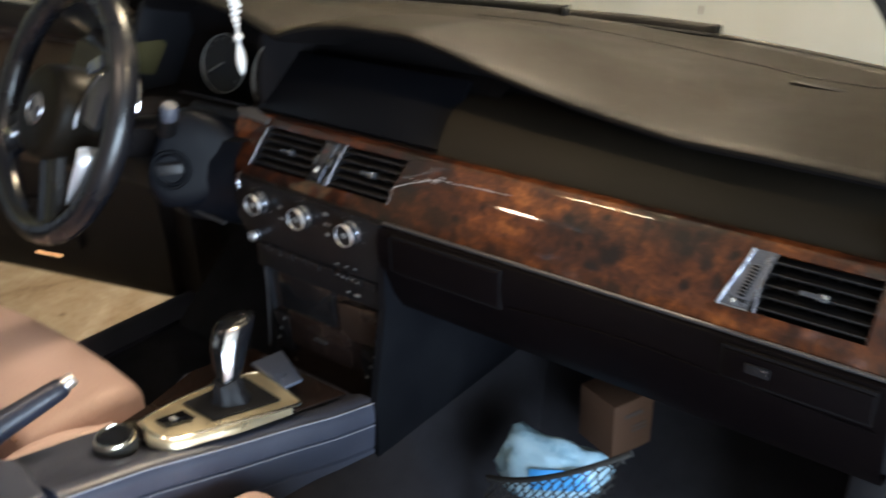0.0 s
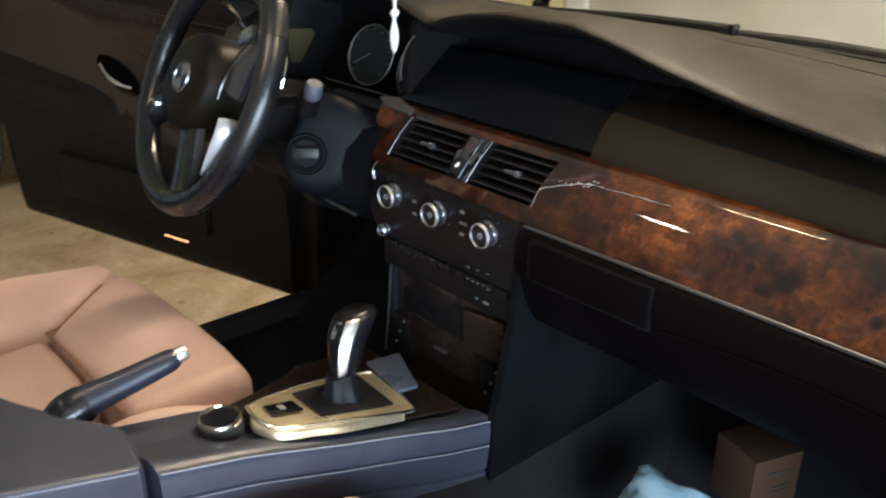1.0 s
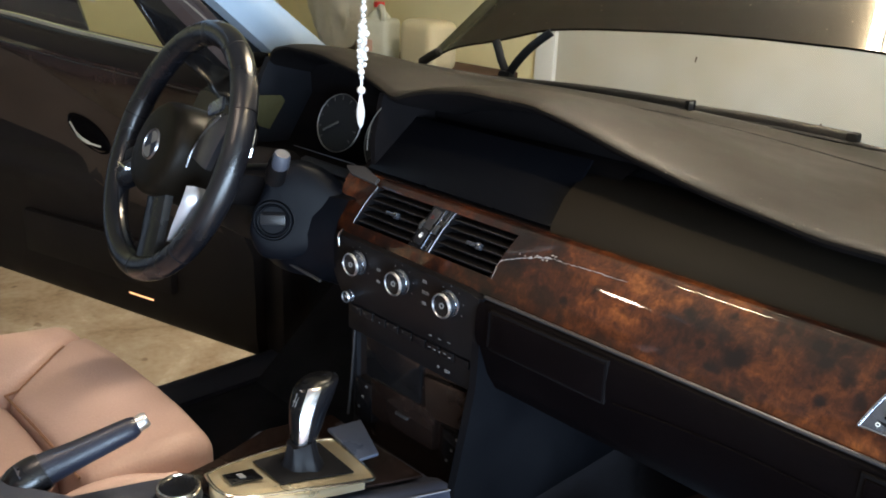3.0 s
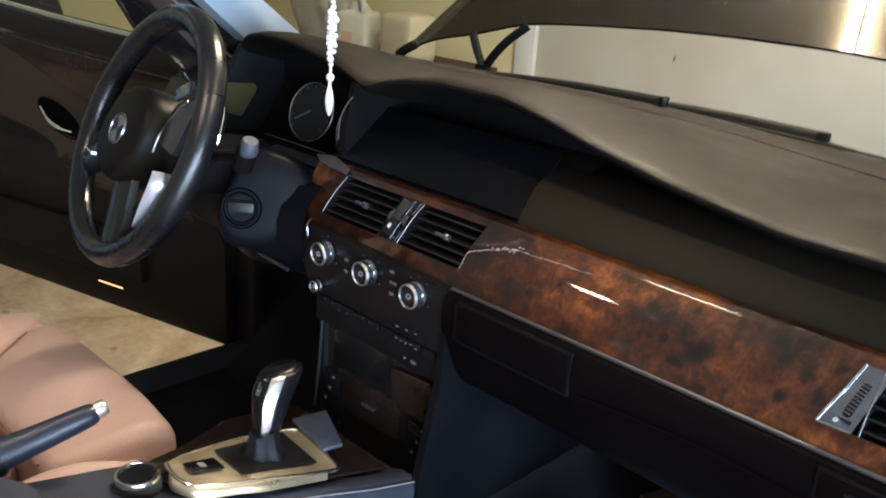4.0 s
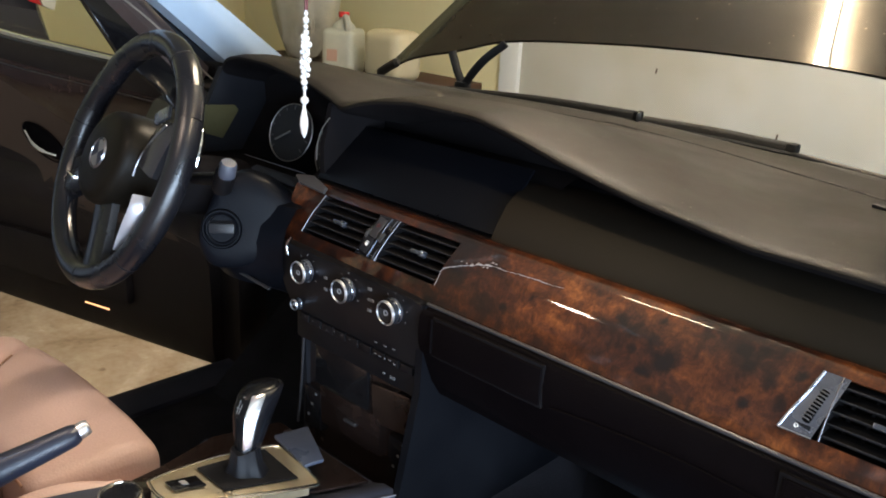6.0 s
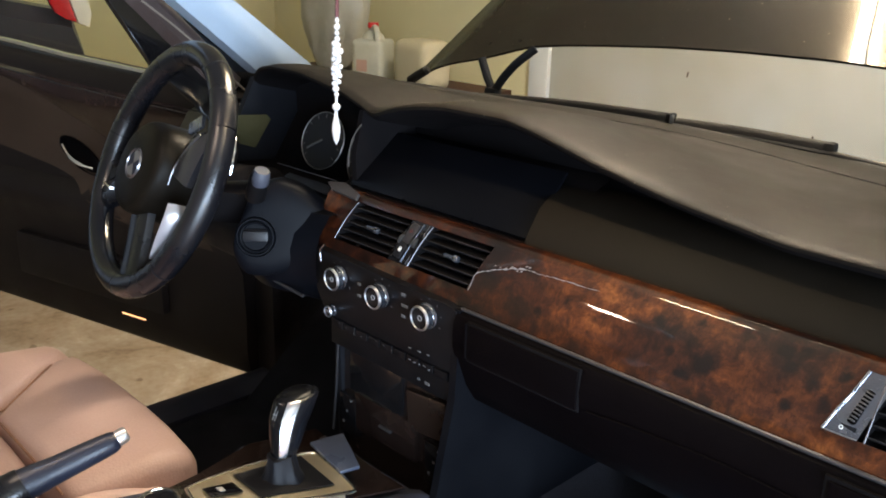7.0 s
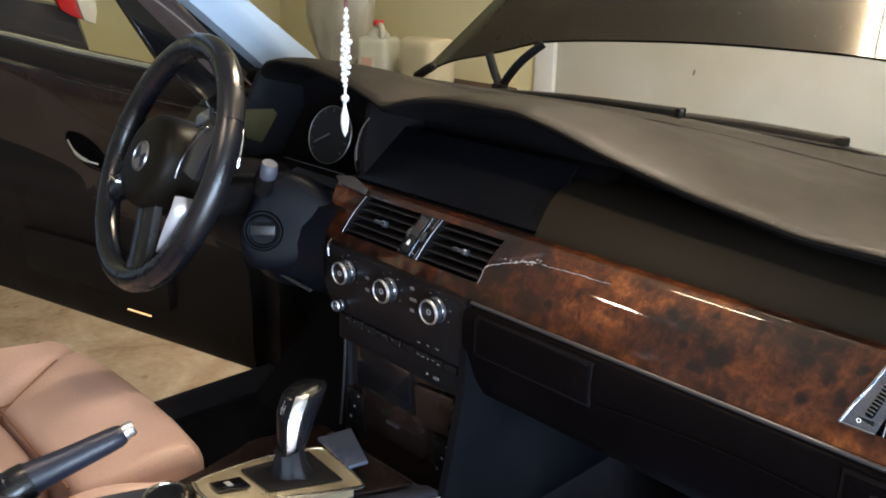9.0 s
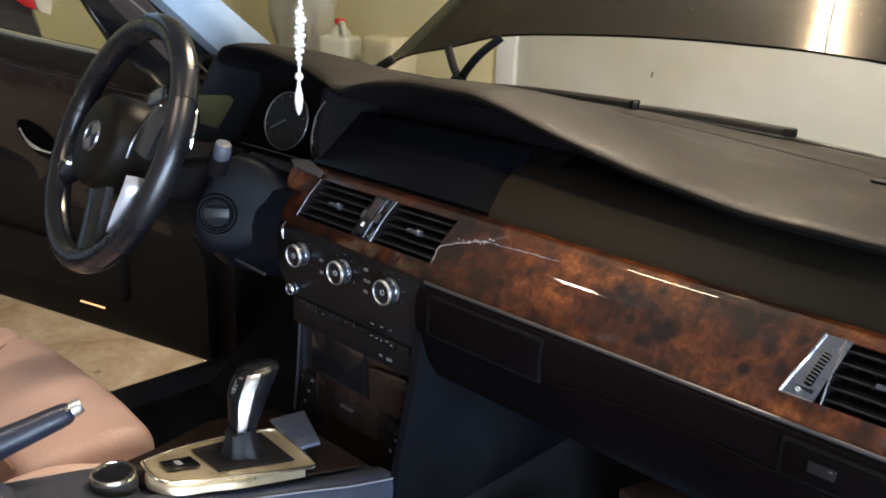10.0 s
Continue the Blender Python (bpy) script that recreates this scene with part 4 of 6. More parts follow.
part("glove_box_seam", tube(smooth_line([(0.345, -0.0020, 0.7700), (0.40, -0.0022, 0.7755), (0.493, -0.0026, 0.781), (0.590, -0.0026, 0.7785), (0.74, -0.0022, 0.773)], 4), 0.0012, n=6), LOWER, dash, "shallow seam of the glove box lid")

# centre stack
side_wall = slab([(0.143, 0.006, 0.820), (0.143, 0.002, 0.70), (0.143, -0.026, 0.57), (0.143, -0.034, 0.44), (0.143, 0.45, 0.40), (0.143, 0.45, 0.80)], 0.012, (-1, 0, 0))
part("stack_wall", side_wall, WALLBLACK, dash, "dark side wall of the centre stack")
part("stack_cheek", slab([(-0.135, 0.02, 0.82), (-0.135, 0.03, 0.50), (-0.135, 0.45, 0.45), (-0.135, 0.45, 0.82)], 0.012, (1, 0, 0)), BLACK, dash)
face = [(-0.150, 0.828), (-0.158, 0.815), (-0.158, 0.79), (-0.150, 0.765), (-0.135, 0.742), (-0.12, 0.733), (0.138, 0.733), (0.138, 0.819), (0.12, 0.823)]
climate = part("climate_panel", slab([(x, 0.004, z) for x, z in face], 0.03, (0, 1, 0), r=0.003), PANELBLACK, dash, "black heater control panel")


CAPPRINT = plain("cap_print", (0.20, 0.20, 0.20), 0.6)


def knob(x, z, r, y=0.002, depth=0.016):
    m = pose(x, y, z, 90, 0, 0)
    k = part("knob", lathe([(r * 1.05, 0.0), (r * 1.05, 0.002), (r * 0.96, 0.003), (r * 0.96, depth * 0.30), (r * 0.86, depth * 0.34), (r * 0.86, depth * 0.44), (r * 0.97, depth * 0.50), (r * 0.98, depth * 0.8)], 36, m), SMOKED, dash, "round ribbed metal knob")
    part("band", lathe([(r * 0.965, depth * 0.06), (r * 0.985, depth * 0.12), (r * 0.985, depth * 0.26), (r * 0.955, depth * 0.31)], 36, m), DARKCHROME, k)
    part("ring", lathe([(r * 0.98, depth * 0.84), (r, depth * 0.88), (r * 0.97, depth), (r * 0.88, depth + 0.001), (r * 0.85, depth - 0.001)], 36, m), SILVER, k, "satin silver ring")
    part("cap", lathe([(0.0001, depth - 0.002), (r * 0.78, depth - 0.002), (r * 0.86, depth - 0.001)], 28, m), PANELBLACK, k, "black knob cap")
    part("cap_mark", lathe([(r * 0.15, 0.0), (r * 0.15, 0.0008), (r * 0.24, 0.0008), (r * 0.24, 0.0)], 14, pose(x, y - depth + 0.0020, z, 90, 0, 0)), CAPPRINT, k)
    if r > 0.012:
        for deg in range(-120, 121, 40):
            a = radians(deg)
            part("tick", box((0.0008, 0.0008, 0.0016), (x + r * 1.36 * math.sin(a), 0.0036, z + r * 1.36 * math.cos(a)), turn=(0, deg, 0)), KEYPRINT, k)
    return k


for x in (-0.091, -0.001, 0.091):
    knob(x, 0.799, 0.0165)
knob(-0.108, 0.744, 0.0085, depth=0.010)
part("panel_tab", tube(smooth_line([(-0.128, 0.004, 0.838), (-0.134, 0.000, 0.826), (-0.131, -0.001, 0.812)], 4), 0.0022, n=8), DARKCHROME, dash, "small curved metal tab")
for x, z in ((-0.05, 0.80), (-0.05, 0.783), (0.042, 0.812), (0.042, 0.797), (0.042, 0.782), (0.047, 0.797)):
    part("print", box((0.007, 0.001, 0.004), (x, 0.0036, z)), KEYPRINT, climate)
part("key_strip", box((0.262, 0.03, 0.046), (0.006, 0.026, 0.709), r=0.0012), PANELBLACK, dash, "black strip of small buttons")
for k in range(9):
    part("button", box((0.024, 0.006, 0.012), (-0.105 + 0.027 * k, 0.010, 0.722), r=0.0015), PANELBLACK, dash)
rag = random.Random(17)
for k in range(8):
    part("print", box((rag.uniform(0.0015, 0.003), 0.001, rag.uniform(0.0008, 0.0014)), (-0.100 + 0.0165 * k, 0.0066, 0.722 + rag.uniform(-0.003, 0.003))), DIALPRINT, dash)
for k in range(5):
    part("print", box((rag.uniform(0.0020, 0.0045), 0.001, rag.uniform(0.0012, 0.0022)), (0.052 + 0.0095 * k, 0.0066, 0.7225 + rag.uniform(-0.0015, 0.0015))), KEYPRINT, dash)
for x, z in ((0.056, 0.7415), (0.074, 0.7425), (0.091, 0.7435)):
    part("print", box((0.005, 0.001, 0.0016), (x, 0.0036, z)), KEYPRINT, dash)
part("print", box((0.004, 0.001, 0.0030), (0.066, 0.0105, 0.698)), KEYPRINT, dash)
part("print", box((0.009, 0.001, 0.0042), (0.083, 0.0105, 0.6975)), KEYPRINT, dash)
lower = part("stack_panel", box((0.262, 0.03, 0.19), (0.004, 0.048, 0.594), r=0.004), PIANO, dash, "glossy dark wood lower stack panel")
part("ashtray_lid", box((0.135, 0.012, 0.062), (-0.022, 0.030, 0.582), r=0.005), PIANO, dash, "glossy dark ashtray lid")
part("lid_tab", box((0.026, 0.004, 0.004), (-0.016, 0.022, 0.5827), r=0.001), GREYMETAL, dash)
part("pocket_lid", box((0.080, 0.010, 0.060), (0.066, 0.030, 0.636), r=0.005, turn=(0, -6, 0)), LIDWOOD, dash, "brown glossy pocket lid")
part("screen_panel", box((0.120, 0.008, 0.074), (-0.045, 0.031, 0.646), r=0.004), GLOSS, dash, "dark glossy panel")
for x in (-0.105, 0.086):
    part("switch_block", box((0.04, 0.012, 0.066), (x, 0.029, 0.568), r=0.003), GLOSS, dash)
    for k in range(3):
        part("print", box((0.004, 0.001, 0.0035), (x + 0.009 * (k - 1), 0.0226, 0.555 + 0.02 * k)), KEYPRINT, dash)
part("stack_edge", tube(smooth_line([(-0.122, 0.022, 0.700), (-0.124, 0.022, 0.680), (-0.131, 0.022, 0.600), (-0.140, 0.022, 0.530)], 4), 0.0020, n=8), GREYKEY, dash, "satin metal edge")

# driver side of the dash
knee = []
for x in spaced(-0.75, -0.145, 26):
    g = math.exp(-(((x + 0.27) / 0.085) ** 2))
    knee.append([(x, y - 0.04 * g * w, z - 0.01 * g * w) for y, z, w in ((0.09, 0.868, 0), (0.06, 0.888 - 0.02 * (1 - g), 0.3), (0.03, 0.872, 0.8), (0.012, 0.845, 1), (0.005, 0.82, 1), (0.005, 0.785, 1), (0.02, 0.745, 0.7), (0.05, 0.722, 0.2), (0.40, 0.62, 0))])
part("knee_panel", loft(knee), KNEE, dash, "blue-black panel beside the column")
part("knee_edge", tube([(-0.275, -0.014, 0.760), (-0.225, -0.013, 0.756), (-0.165, -0.010, 0.751)], 0.0024, n=8), LINEMETAL, dash)
for k in range(3):
    part("slat", box((0.15, 0.02, 0.003), (-0.255, 0.075 - 0.012 * k, 0.888 - 0.012 * k), r=0.001, turn=(20, 0, 0)), BLACK, dash)

# ---- steering column and wheel ----
column = thing("steering_column", "blue-black plastic column shroud with an ignition slot", "steering column")
shell = [[(-0.338 + 0.044 * math.cos(a) * w, y, 0.893 + 0.046 * math.sin(a) * w - 0.25 * (y + 0.1)) for a in (2 * math.pi * k / 24 for k in range(24))] for y, w in ((-0.122, 0.72), (-0.112, 0.9), (-0.09, 1.0), (-0.03, 1.04), (0.06, 1.08))]
part("shroud", loft(shell, closed=True, caps=True), HOODBLACK, column)
m = pose(-0.2287, -0.0466, 0.834, 80, 0, 46)
# smooth panel round the socket, gently domed, its rim turned back into the dash
RIM = [(-0.0062, 0.0693), (0.0245, 0.0802), (0.0500, 0.0745), (0.0693, 0.0641), (0.0941, 0.0406), (0.1027, 0.0164), (0.0829, -0.0274), (0.0341, -0.0542), (-0.0152, -0.0561), (-0.0358, -0.0220), (-0.0278, 0.0113), (-0.0170, 0.0420)]
ring = smooth_line([Vector((u, v, 0)) for u, v in RIM + RIM[:1]], 4)[:-1]
rows = []
for t, drop in ((1.10, -0.050), (1.06, -0.018), (1.0, -0.0105), (0.90, -0.0070), (0.75, -0.0042), (0.55, -0.0018), (0.30, -0.0003), (0.0, 0.0)):
    rows.append([tuple(m @ (p.normalized() * 0.0300 * (1 - t) + p * t + Vector((0, 0, drop)))) for p in ring])
rows.append([tuple(m @ (p.normalized() * 0.0285 + Vector((0, 0, -0.004)))) for p in ring])
part("socket_panel", loft([r + r[:1] for r in rows]), KNEE, column, "smooth blue-black panel round the socket", sharp=1.0)
part("ignition_ring", lathe([(0.0285, -0.004), (0.0285, 0.0010), (0.0275, 0.0026), (0.0258, 0.0026), (0.0250, 0.0008), (0.0248, -0.003), (0.0232, -0.003), (0.0230, 0.0012), (0.0218, 0.0026), (0.0205, 0.0020), (0.0195, -0.0010), (0.0001, -0.0010)], 40, m), KNEE, column, "round black ignition socket")
bm = box((0.037, 0.0150, 0.006), (0, 0.001, 0.0005), r=0.002)
bm.transform(m)
part("ignition_key", bm, SLATEDGE, column, "flat grey key head")
bm = box((0.040, 0.0024, 0.003), (0, 0.0105, 0.0000), r=0.0006)
bm.transform(m)
part("key_slot", bm, HOODBLACK, column)
part("stalk", join(tube([(-0.27, -0.07, 0.905), (-0.175, -0.080, 0.925)], [0.008, 0.010], n=12), tube(smooth_line([(-0.173, -0.078, 0.909), (-0.168, -0.080, 0.918), (-0.161, -0.080, 0.932), (-0.152, -0.080, 0.948)]), [0.004, 0.0085, 0.0115] + [0.0140] * 13 + [0.0130, 0.0120, 0.0105], n=14)), VENTBLACK, column, "black column stalk")
part("stalk_cap", tube([(-0.1490, -0.084, 0.936), (-0.1470, -0.085, 0.941), (-0.1430, -0.085, 0.9525), (-0.1418, -0.085, 0.9550)], [0.0112, 0.0118, 0.0114, 0.0098], n=16), STALKGREY, column, "pale grey stalk end")
seam = [m @ Vector((u, v, w)) for u, v, w in ((-0.0020, 0.0545, -0.0036), (-0.0012, 0.0480, -0.0020), (0.0103, 0.0357, 0.0000), (0.0097, 0.0296, 0.0008))]
part("panel_seam", tube(seam, 0.0005, n=5), HOODBLACK, column)
hub_m = pose(-0.3067, -0.1517, 0.9379, 65.06, 0, -5.75) @ pose(0, 0, 0, 0, 0, 28)
wheel = thing("steering_wheel", "black leather three-spoke steering wheel, slightly turned", "steering wheel", hub_m)
ring = []
for k in range(73):
    a = 2 * math.pi * k / 72
    ring.append((0.1697 * math.cos(a), 0.1697 * math.sin(a), 0))
part("rim", tube(ring, 0.0178, n=20, caps=False), RIMLEATHER, wheel, "worn black leather rim")
for deg in (35, 145, 250, 290):
    a = radians(deg)
    collar = [(0.1697 * math.cos(b), 0.1697 * math.sin(b), 0) for b in (a - 0.006, a + 0.006)]
    part("seam", tube(collar, 0.0180, n=20), BLACK, wheel)
pad = lathe([(0.0001, 0.0360), (0.030, 0.0355), (0.050, 0.0335), (0.0585, 0.0305), (0.0630, 0.0255), (0.0650, 0.019), (0.0665, 0.004), (0.0680, -0.030), (0.060, -0.042), (0.0001, -0.045)], 48)
for v in pad.verts:
    v.co.x *= 1.10
    v.co.y = v.co.y * 1.02 - 0.006
    if v.co.y < 0:
        v.co.x *= 1 - 1.6 * (v.co.y / 0.3) ** 2
part("airbag", pad, AIRBAG, wheel, "dark domed centre pad")
part("emblem_ring", lathe([(0.0195, 0.032), (0.0210, 0.0358), (0.0222, 0.033), (0.0195, 0.032)], 36, pose(0.004, -0.006, 0.0025)), GREYMETAL, wheel, "round metal emblem ring")
quarters = []
for q in range(4):
    pts = [(0, 0, 0)] + [(0.0185 * math.cos(a), 0.0185 * math.sin(a), 0) for a in spaced(q * math.pi / 2, (q + 1) * math.pi / 2, 8)]
    quarters.append((slab([(x + 0.004, y - 0.006, 0.0350) for x, y, z in pts], 0.0020), q))
BADGE = surface("badge_pale", (0.11, 0.11, 0.105), (0.15, 0.15, 0.145), 0.7, big=20, fine=300, bump=0.0, spec=0.05)
BADGEDARK = surface("badge_dark", (0.022, 0.025, 0.034), (0.03, 0.034, 0.045), 0.7, big=20, fine=300, bump=0.0, spec=0.05)
badge = part("emblem", quarters[0][0], BADGE, wheel, "quartered pale and dark badge")
for bm, q in quarters[1:]:
    part("quarter", bm, BADGE if q == 2 else BADGEDARK, badge)


def spoke(deg, w0, w1, mat, label, r0=0.05, r1=0.166, z0=0.006):
    a = radians(deg)
    d, n = Vector((math.cos(a), math.sin(a), 0)), Vector((-math.sin(a), math.cos(a), 0))
    rows = []
    for t in spaced(0, 1, 7):
        c = d * (r0 + (r1 - r0) * t) + Vector((0, 0, z0 * (1 - t) ** 1.5))
        w = w0 + (w1 - w0) * t
        rows.append([tuple(c + n * (w * u) + Vector((0, 0, h))) for u, h in ((-1, -0.006), (-0.9, 0.004), (-0.4, 0.010), (0.4, 0.010), (0.9, 0.004), (1, -0.006), (0, -0.012))])
    return part("spoke", loft(rows, closed=True, caps=True), mat, wheel, label)


spoke(180, 0.030, 0.022, RIMLEATHER, "dark spoke")
spoke(-104, 0.030, 0.030, RIMLEATHER, "dark lower spoke")
inner = smooth_line([(0.150, 0.016, 0.002), (0.118, 0.012, 0.006), (0.100, -0.012, 0.009), (0.086, -0.040, 0.010), (0.050, -0.074, 0.010), (0.012, -0.106, 0.007), (-0.010, -0.140, 0.004)], 5)
outer = smooth_line([(0.160, -0.004, 0.000), (0.140, -0.016, 0.004), (0.126, -0.036, 0.007), (0.108, -0.062, 0.008), (0.078, -0.092, 0.007), (0.046, -0.118, 0.005), (0.028, -0.148, 0.002)], 5)
inner = [Vector((p.x * 0.84, p.y * 0.84 if k < 25 else p.y, p.z)) for k, p in enumerate(inner)]
band = []
for p, q in list(zip(inner, outer))[:16]:
    m1, m2 = p.lerp(q, 0.10) + Vector((0, 0, 0.0030)), p.lerp(q, 0.90) + Vector((0, 0, 0.0026))
    band.append([tuple(p - Vector((0, 0, 0.008))), tuple(p), tuple(m1), tuple(p.lerp(q, 0.5) + Vector((0, 0, 0.0034))), tuple(m2), tuple(q), tuple(q - Vector((0, 0, 0.008)))])
part("spoke_panel", loft(band, closed=True, caps=True), SPOKEDARK, wheel, "dark glossy spoke panel", sharp=1.0)
edge_in = smooth_line([(0.060, -0.077, 0.010), (0.046, -0.092, 0.010), (0.036, -0.108, 0.009), (0.029, -0.124, 0.007), (0.026, -0.142, 0.004)], 5)
edge_out = smooth_line([(0.088, -0.080, 0.010), (0.086, -0.096, 0.010), (0.072, -0.112, 0.009), (0.056, -0.127, 0.007), (0.036, -0.144, 0.004)], 5)
shine = []
for p, q in zip(edge_in, edge_out):
    p = p.lerp(q, 0.3)
    hi, lo = p.lerp(q, 0.45) + Vector((0, 0, 0.006)), q - Vector((0, 0, 0.018))
    out = Vector((q.x - p.x, q.y - p.y, (q - p).length * 0.9)).normalized()
    shine.append([tuple(p.lerp(q, 0.45) - Vector((0, 0, 0.014))), tuple(hi - Vector((0, 0, 0.003))), tuple(hi.lerp(lo, 0.06) + out * 0.0025), tuple(hi.lerp(lo, 0.5) + out * 0.0050), tuple(hi.lerp(lo, 0.92) + out * 0.0030), tuple(lo), tuple(lo - Vector((0, 0, 0.006)))])
part("spoke_inlay", loft(shine, closed=True, caps=True), SPOKEMETAL, wheel, "satin metal spoke inlay", sharp=1.0)
part("spoke_edge", tube(smooth_line([(0.1287, 0.0063, 0.008), (0.0996, -0.0071, 0.010), (0.0728, -0.0266, 0.011), (0.0620, -0.0476, 0.011)], 4), 0.0016, n=8), GREYMETAL, wheel, "thin bright edge of the spoke panel")
part("spoke_inlay", tube([(-0.150, 0.017, 0.012), (-0.116, -0.003, 0.014)], [0.0012, 0.0026], n=8), CHROME, wheel)
for sgn in (-1, 1):
    pad_b = box((0.036, 0.018, 0.006), (sgn * 0.116, 0.024, 0.008), r=0.0025)
    part("switch_pad", pad_b, SMOKED if sgn > 0 else BLACK, wheel, "small switch pad")

part("paddle", tube([(0.136 * math.cos(radians(d)), 0.136 * math.sin(radians(d)), -0.040) for d in range(-16, 9, 4)], [0.002, 0.0060, 0.0075, 0.008, 0.0075, 0.0060, 0.002], n=10, flat=0.6), CHROME, wheel, "bright metal shift paddle")

# ---- centre console ----
console = thing("centre_console", "blue-black leather centre console with stitched edge", "centre console")
CON = curve_of([(-0.95, 0.640, 0.09), (-0.44, 0.662, 0.087), (-0.34, 0.640, 0.094), (-0.238, 0.611, 0.105), (-0.15, 0.590, 0.117), (-0.09, 0.576, 0.128), (0.0, 0.560, 0.141), (0.05, 0.556, 0.141)])
rows = []
for y in spaced(-0.437, -0.022, 20):
    zt, xr = CON(y)
    xl = -0.042 - 0.083 * min(max((y + 0.27) / 0.12, 0.0), 1.0)
    rows.append([(xl, y, 0.42), (xl, y, zt - 0.03), (xl + 0.008, y, zt - 0.012), (xl + 0.022, y, zt - 0.012), (xr - 0.05, y, zt - 0.010), (xr - 0.030, y, zt - 0.001), (xr - 0.012, y, zt), (xr - 0.003, y, zt - 0.005), (xr, y, zt - 0.014), (xr + 0.001, y, zt - 0.033), (xr - 0.003, y, zt - 0.036), (xr + 0.001, y, zt - 0.039), (xr - 0.001, y, zt - 0.075), (xr - 0.005, y, zt - 0.078), (xr - 0.001, y, zt - 0.081), (xr - 0.002, y, 0.42)])
part("body", loft(rows, closed=True, caps=True), LEATHER, console, "dark leather wrapped body", sharp=0.8)
part("stitching", tube([(CON(y)[1] - 0.0015, y, CON(y)[0] - 0.0035) for y in spaced(-0.435, -0.024, 30)], 0.0011, n=5), STITCH, console, "pale stitched seam")
part("lower_seam", tube([(CON(y)[1] + 0.0005, y, CON(y)[0] - 0.0385) for y in spaced(-0.435, -0.024, 30)], 0.0009, n=5), STITCH, console)
arm = [(0.090, -0.456), (0.084, -0.450), (0.020, -0.440), (0.003, -0.444), (-0.045, -0.486), (-0.078, -0.511), (-0.118, -0.536), (-0.125, -0.95), (0.094, -0.95)]


def risen(bm):
    """The armrest rises towards the rear."""
    for v in bm.verts:
        v.co.z += 0.27 * min(max(0.0, -0.452 - v.co.y), 0.25)
    return bm


lid = slab([(x, y, 0.635) for x, y in arm], 0.042)
bmesh.ops.bevel(lid, geom=[e for e in lid.edges if all(v.co.z > 0.67 for v in e.verts)], offset=0.007, segments=4, profile=0.6, affect="EDGES")
for y in (-0.47, -0.50, -0.55, -0.62, -0.70):
    bmesh.ops.bisect_plane(lid, geom=lid.verts[:] + lid.edges[:] + lid.faces[:], plane_co=(0, y, 0), plane_no=(0, 1, 0))
risen(lid)
rest = thing("armrest", "dark blue-black leather armrest lid", "armrest")
part("lid", lid, LEATHER, rest)
part("box", slab([(x * 0.98, y - 0.002, 0.42) for x, y in arm], 0.214), LEATHER, rest)
part("stitching", risen(tube([(0.0900, y, 0.6725) for y in spaced(-0.94, -0.458, 24)], 0.0011, n=5)), STITCH, rest)
part("cross_seam", risen(tube([(x, -0.598 + 0.02 * math.sin(x * 14), 0.6774) for x in spaced(-0.115, -0.035, 8)], 0.0011, n=5)), STITCH, rest)
part("wood_inlay", slab([(-0.018, -0.318, 0.6255), (0.058, -0.306, 0.6255), (0.070, -0.28, 0.6225), (0.092, -0.12, 0.5845), (0.098, -0.04, 0.5665), (-0.10, -0.04, 0.5665), (-0.085, -0.16, 0.5955), (-0.034, -0.26, 0.6175)], 0.004, r=0.0012), PIANO, console, "glossy dark wood inlay")
SATINRIM = plain("polished_edge", (0.80, 0.74, 0.62), 0.22, 1.0)
plate = thing("gear_plate", "brushed aluminium gear selector plate on the console", "gear plate")
out = smooth_line([(0.014, -0.300, 0.638), (0.045, -0.305, 0.638), (0.074, -0.292, 0.637), (0.092, -0.215, 0.622), (0.102, -0.140, 0.605), (0.094, -0.122, 0.602), (0.02, -0.112, 0.601), (-0.006, -0.118, 0.601), (-0.008, -0.190, 0.616), (0.003, -0.265, 0.631), (0.014, -0.300, 0.638)], 3)[:-1]
part("plate", slab(out, 0.004, r=0.0012), SATIN, plate)
part("rim", tube([p + Vector((0, 0, 0.0035)) for p in out] + [out[0] + Vector((0, 0, 0.0035))], 0.0022, n=8), SATINRIM, plate, "bright rounded edge")
near = smooth_line([(0.030, -0.3045, 0.6415), (0.050, -0.3045, 0.6415), (0.074, -0.2920, 0.6405), (0.083, -0.2540, 0.6335), (0.092, -0.2150, 0.6255), (0.1015, -0.1400, 0.6085)], 4)
bevel = []
for k, p in enumerate(near):
    a, b = near[max(0, k - 1)], near[min(len(near) - 1, k + 1)]
    away = Vector((b.y - a.y, a.x - b.x, 0)).normalized() * min(1.0, (k + 0.5) / 4, (len(near) - 0.5 - k) / 5)
    bevel.append([tuple(p), tuple(p + away * 0.0035 - Vector((0, 0, 0.0012))), tuple(p + away * 0.0065 - Vector((0, 0, 0.0050))), tuple(p + away * 0.0070 - Vector((0, 0, 0.0120)))])
part("front_bevel", loft(bevel), SATIN, plate, "broad bright front bevel", sharp=1.2)
part("well", slab([(0.012, -0.238, 0.631), (0.072, -0.238, 0.631), (0.083, -0.142, 0.611), (0.003, -0.136, 0.611)], 0.0017), BLACK, plate, "black gear lever well")
btn = part("button", slab([(0.028, -0.288, 0.641), (0.050, -0.288, 0.641), (0.054, -0.250, 0.634), (0.030, -0.250, 0.634)], 0.003, r=0.001), GLOSS, plate, "black button with white print")
part("print", slab([(0.036, -0.275, 0.6425), (0.046, -0.275, 0.6425), (0.047, -0.268, 0.6412), (0.037, -0.268, 0.6412)], 0.0008), CAPPRINT, btn)
lever = thing("gear_lever", "chrome and black gear selector lever", "gear lever")
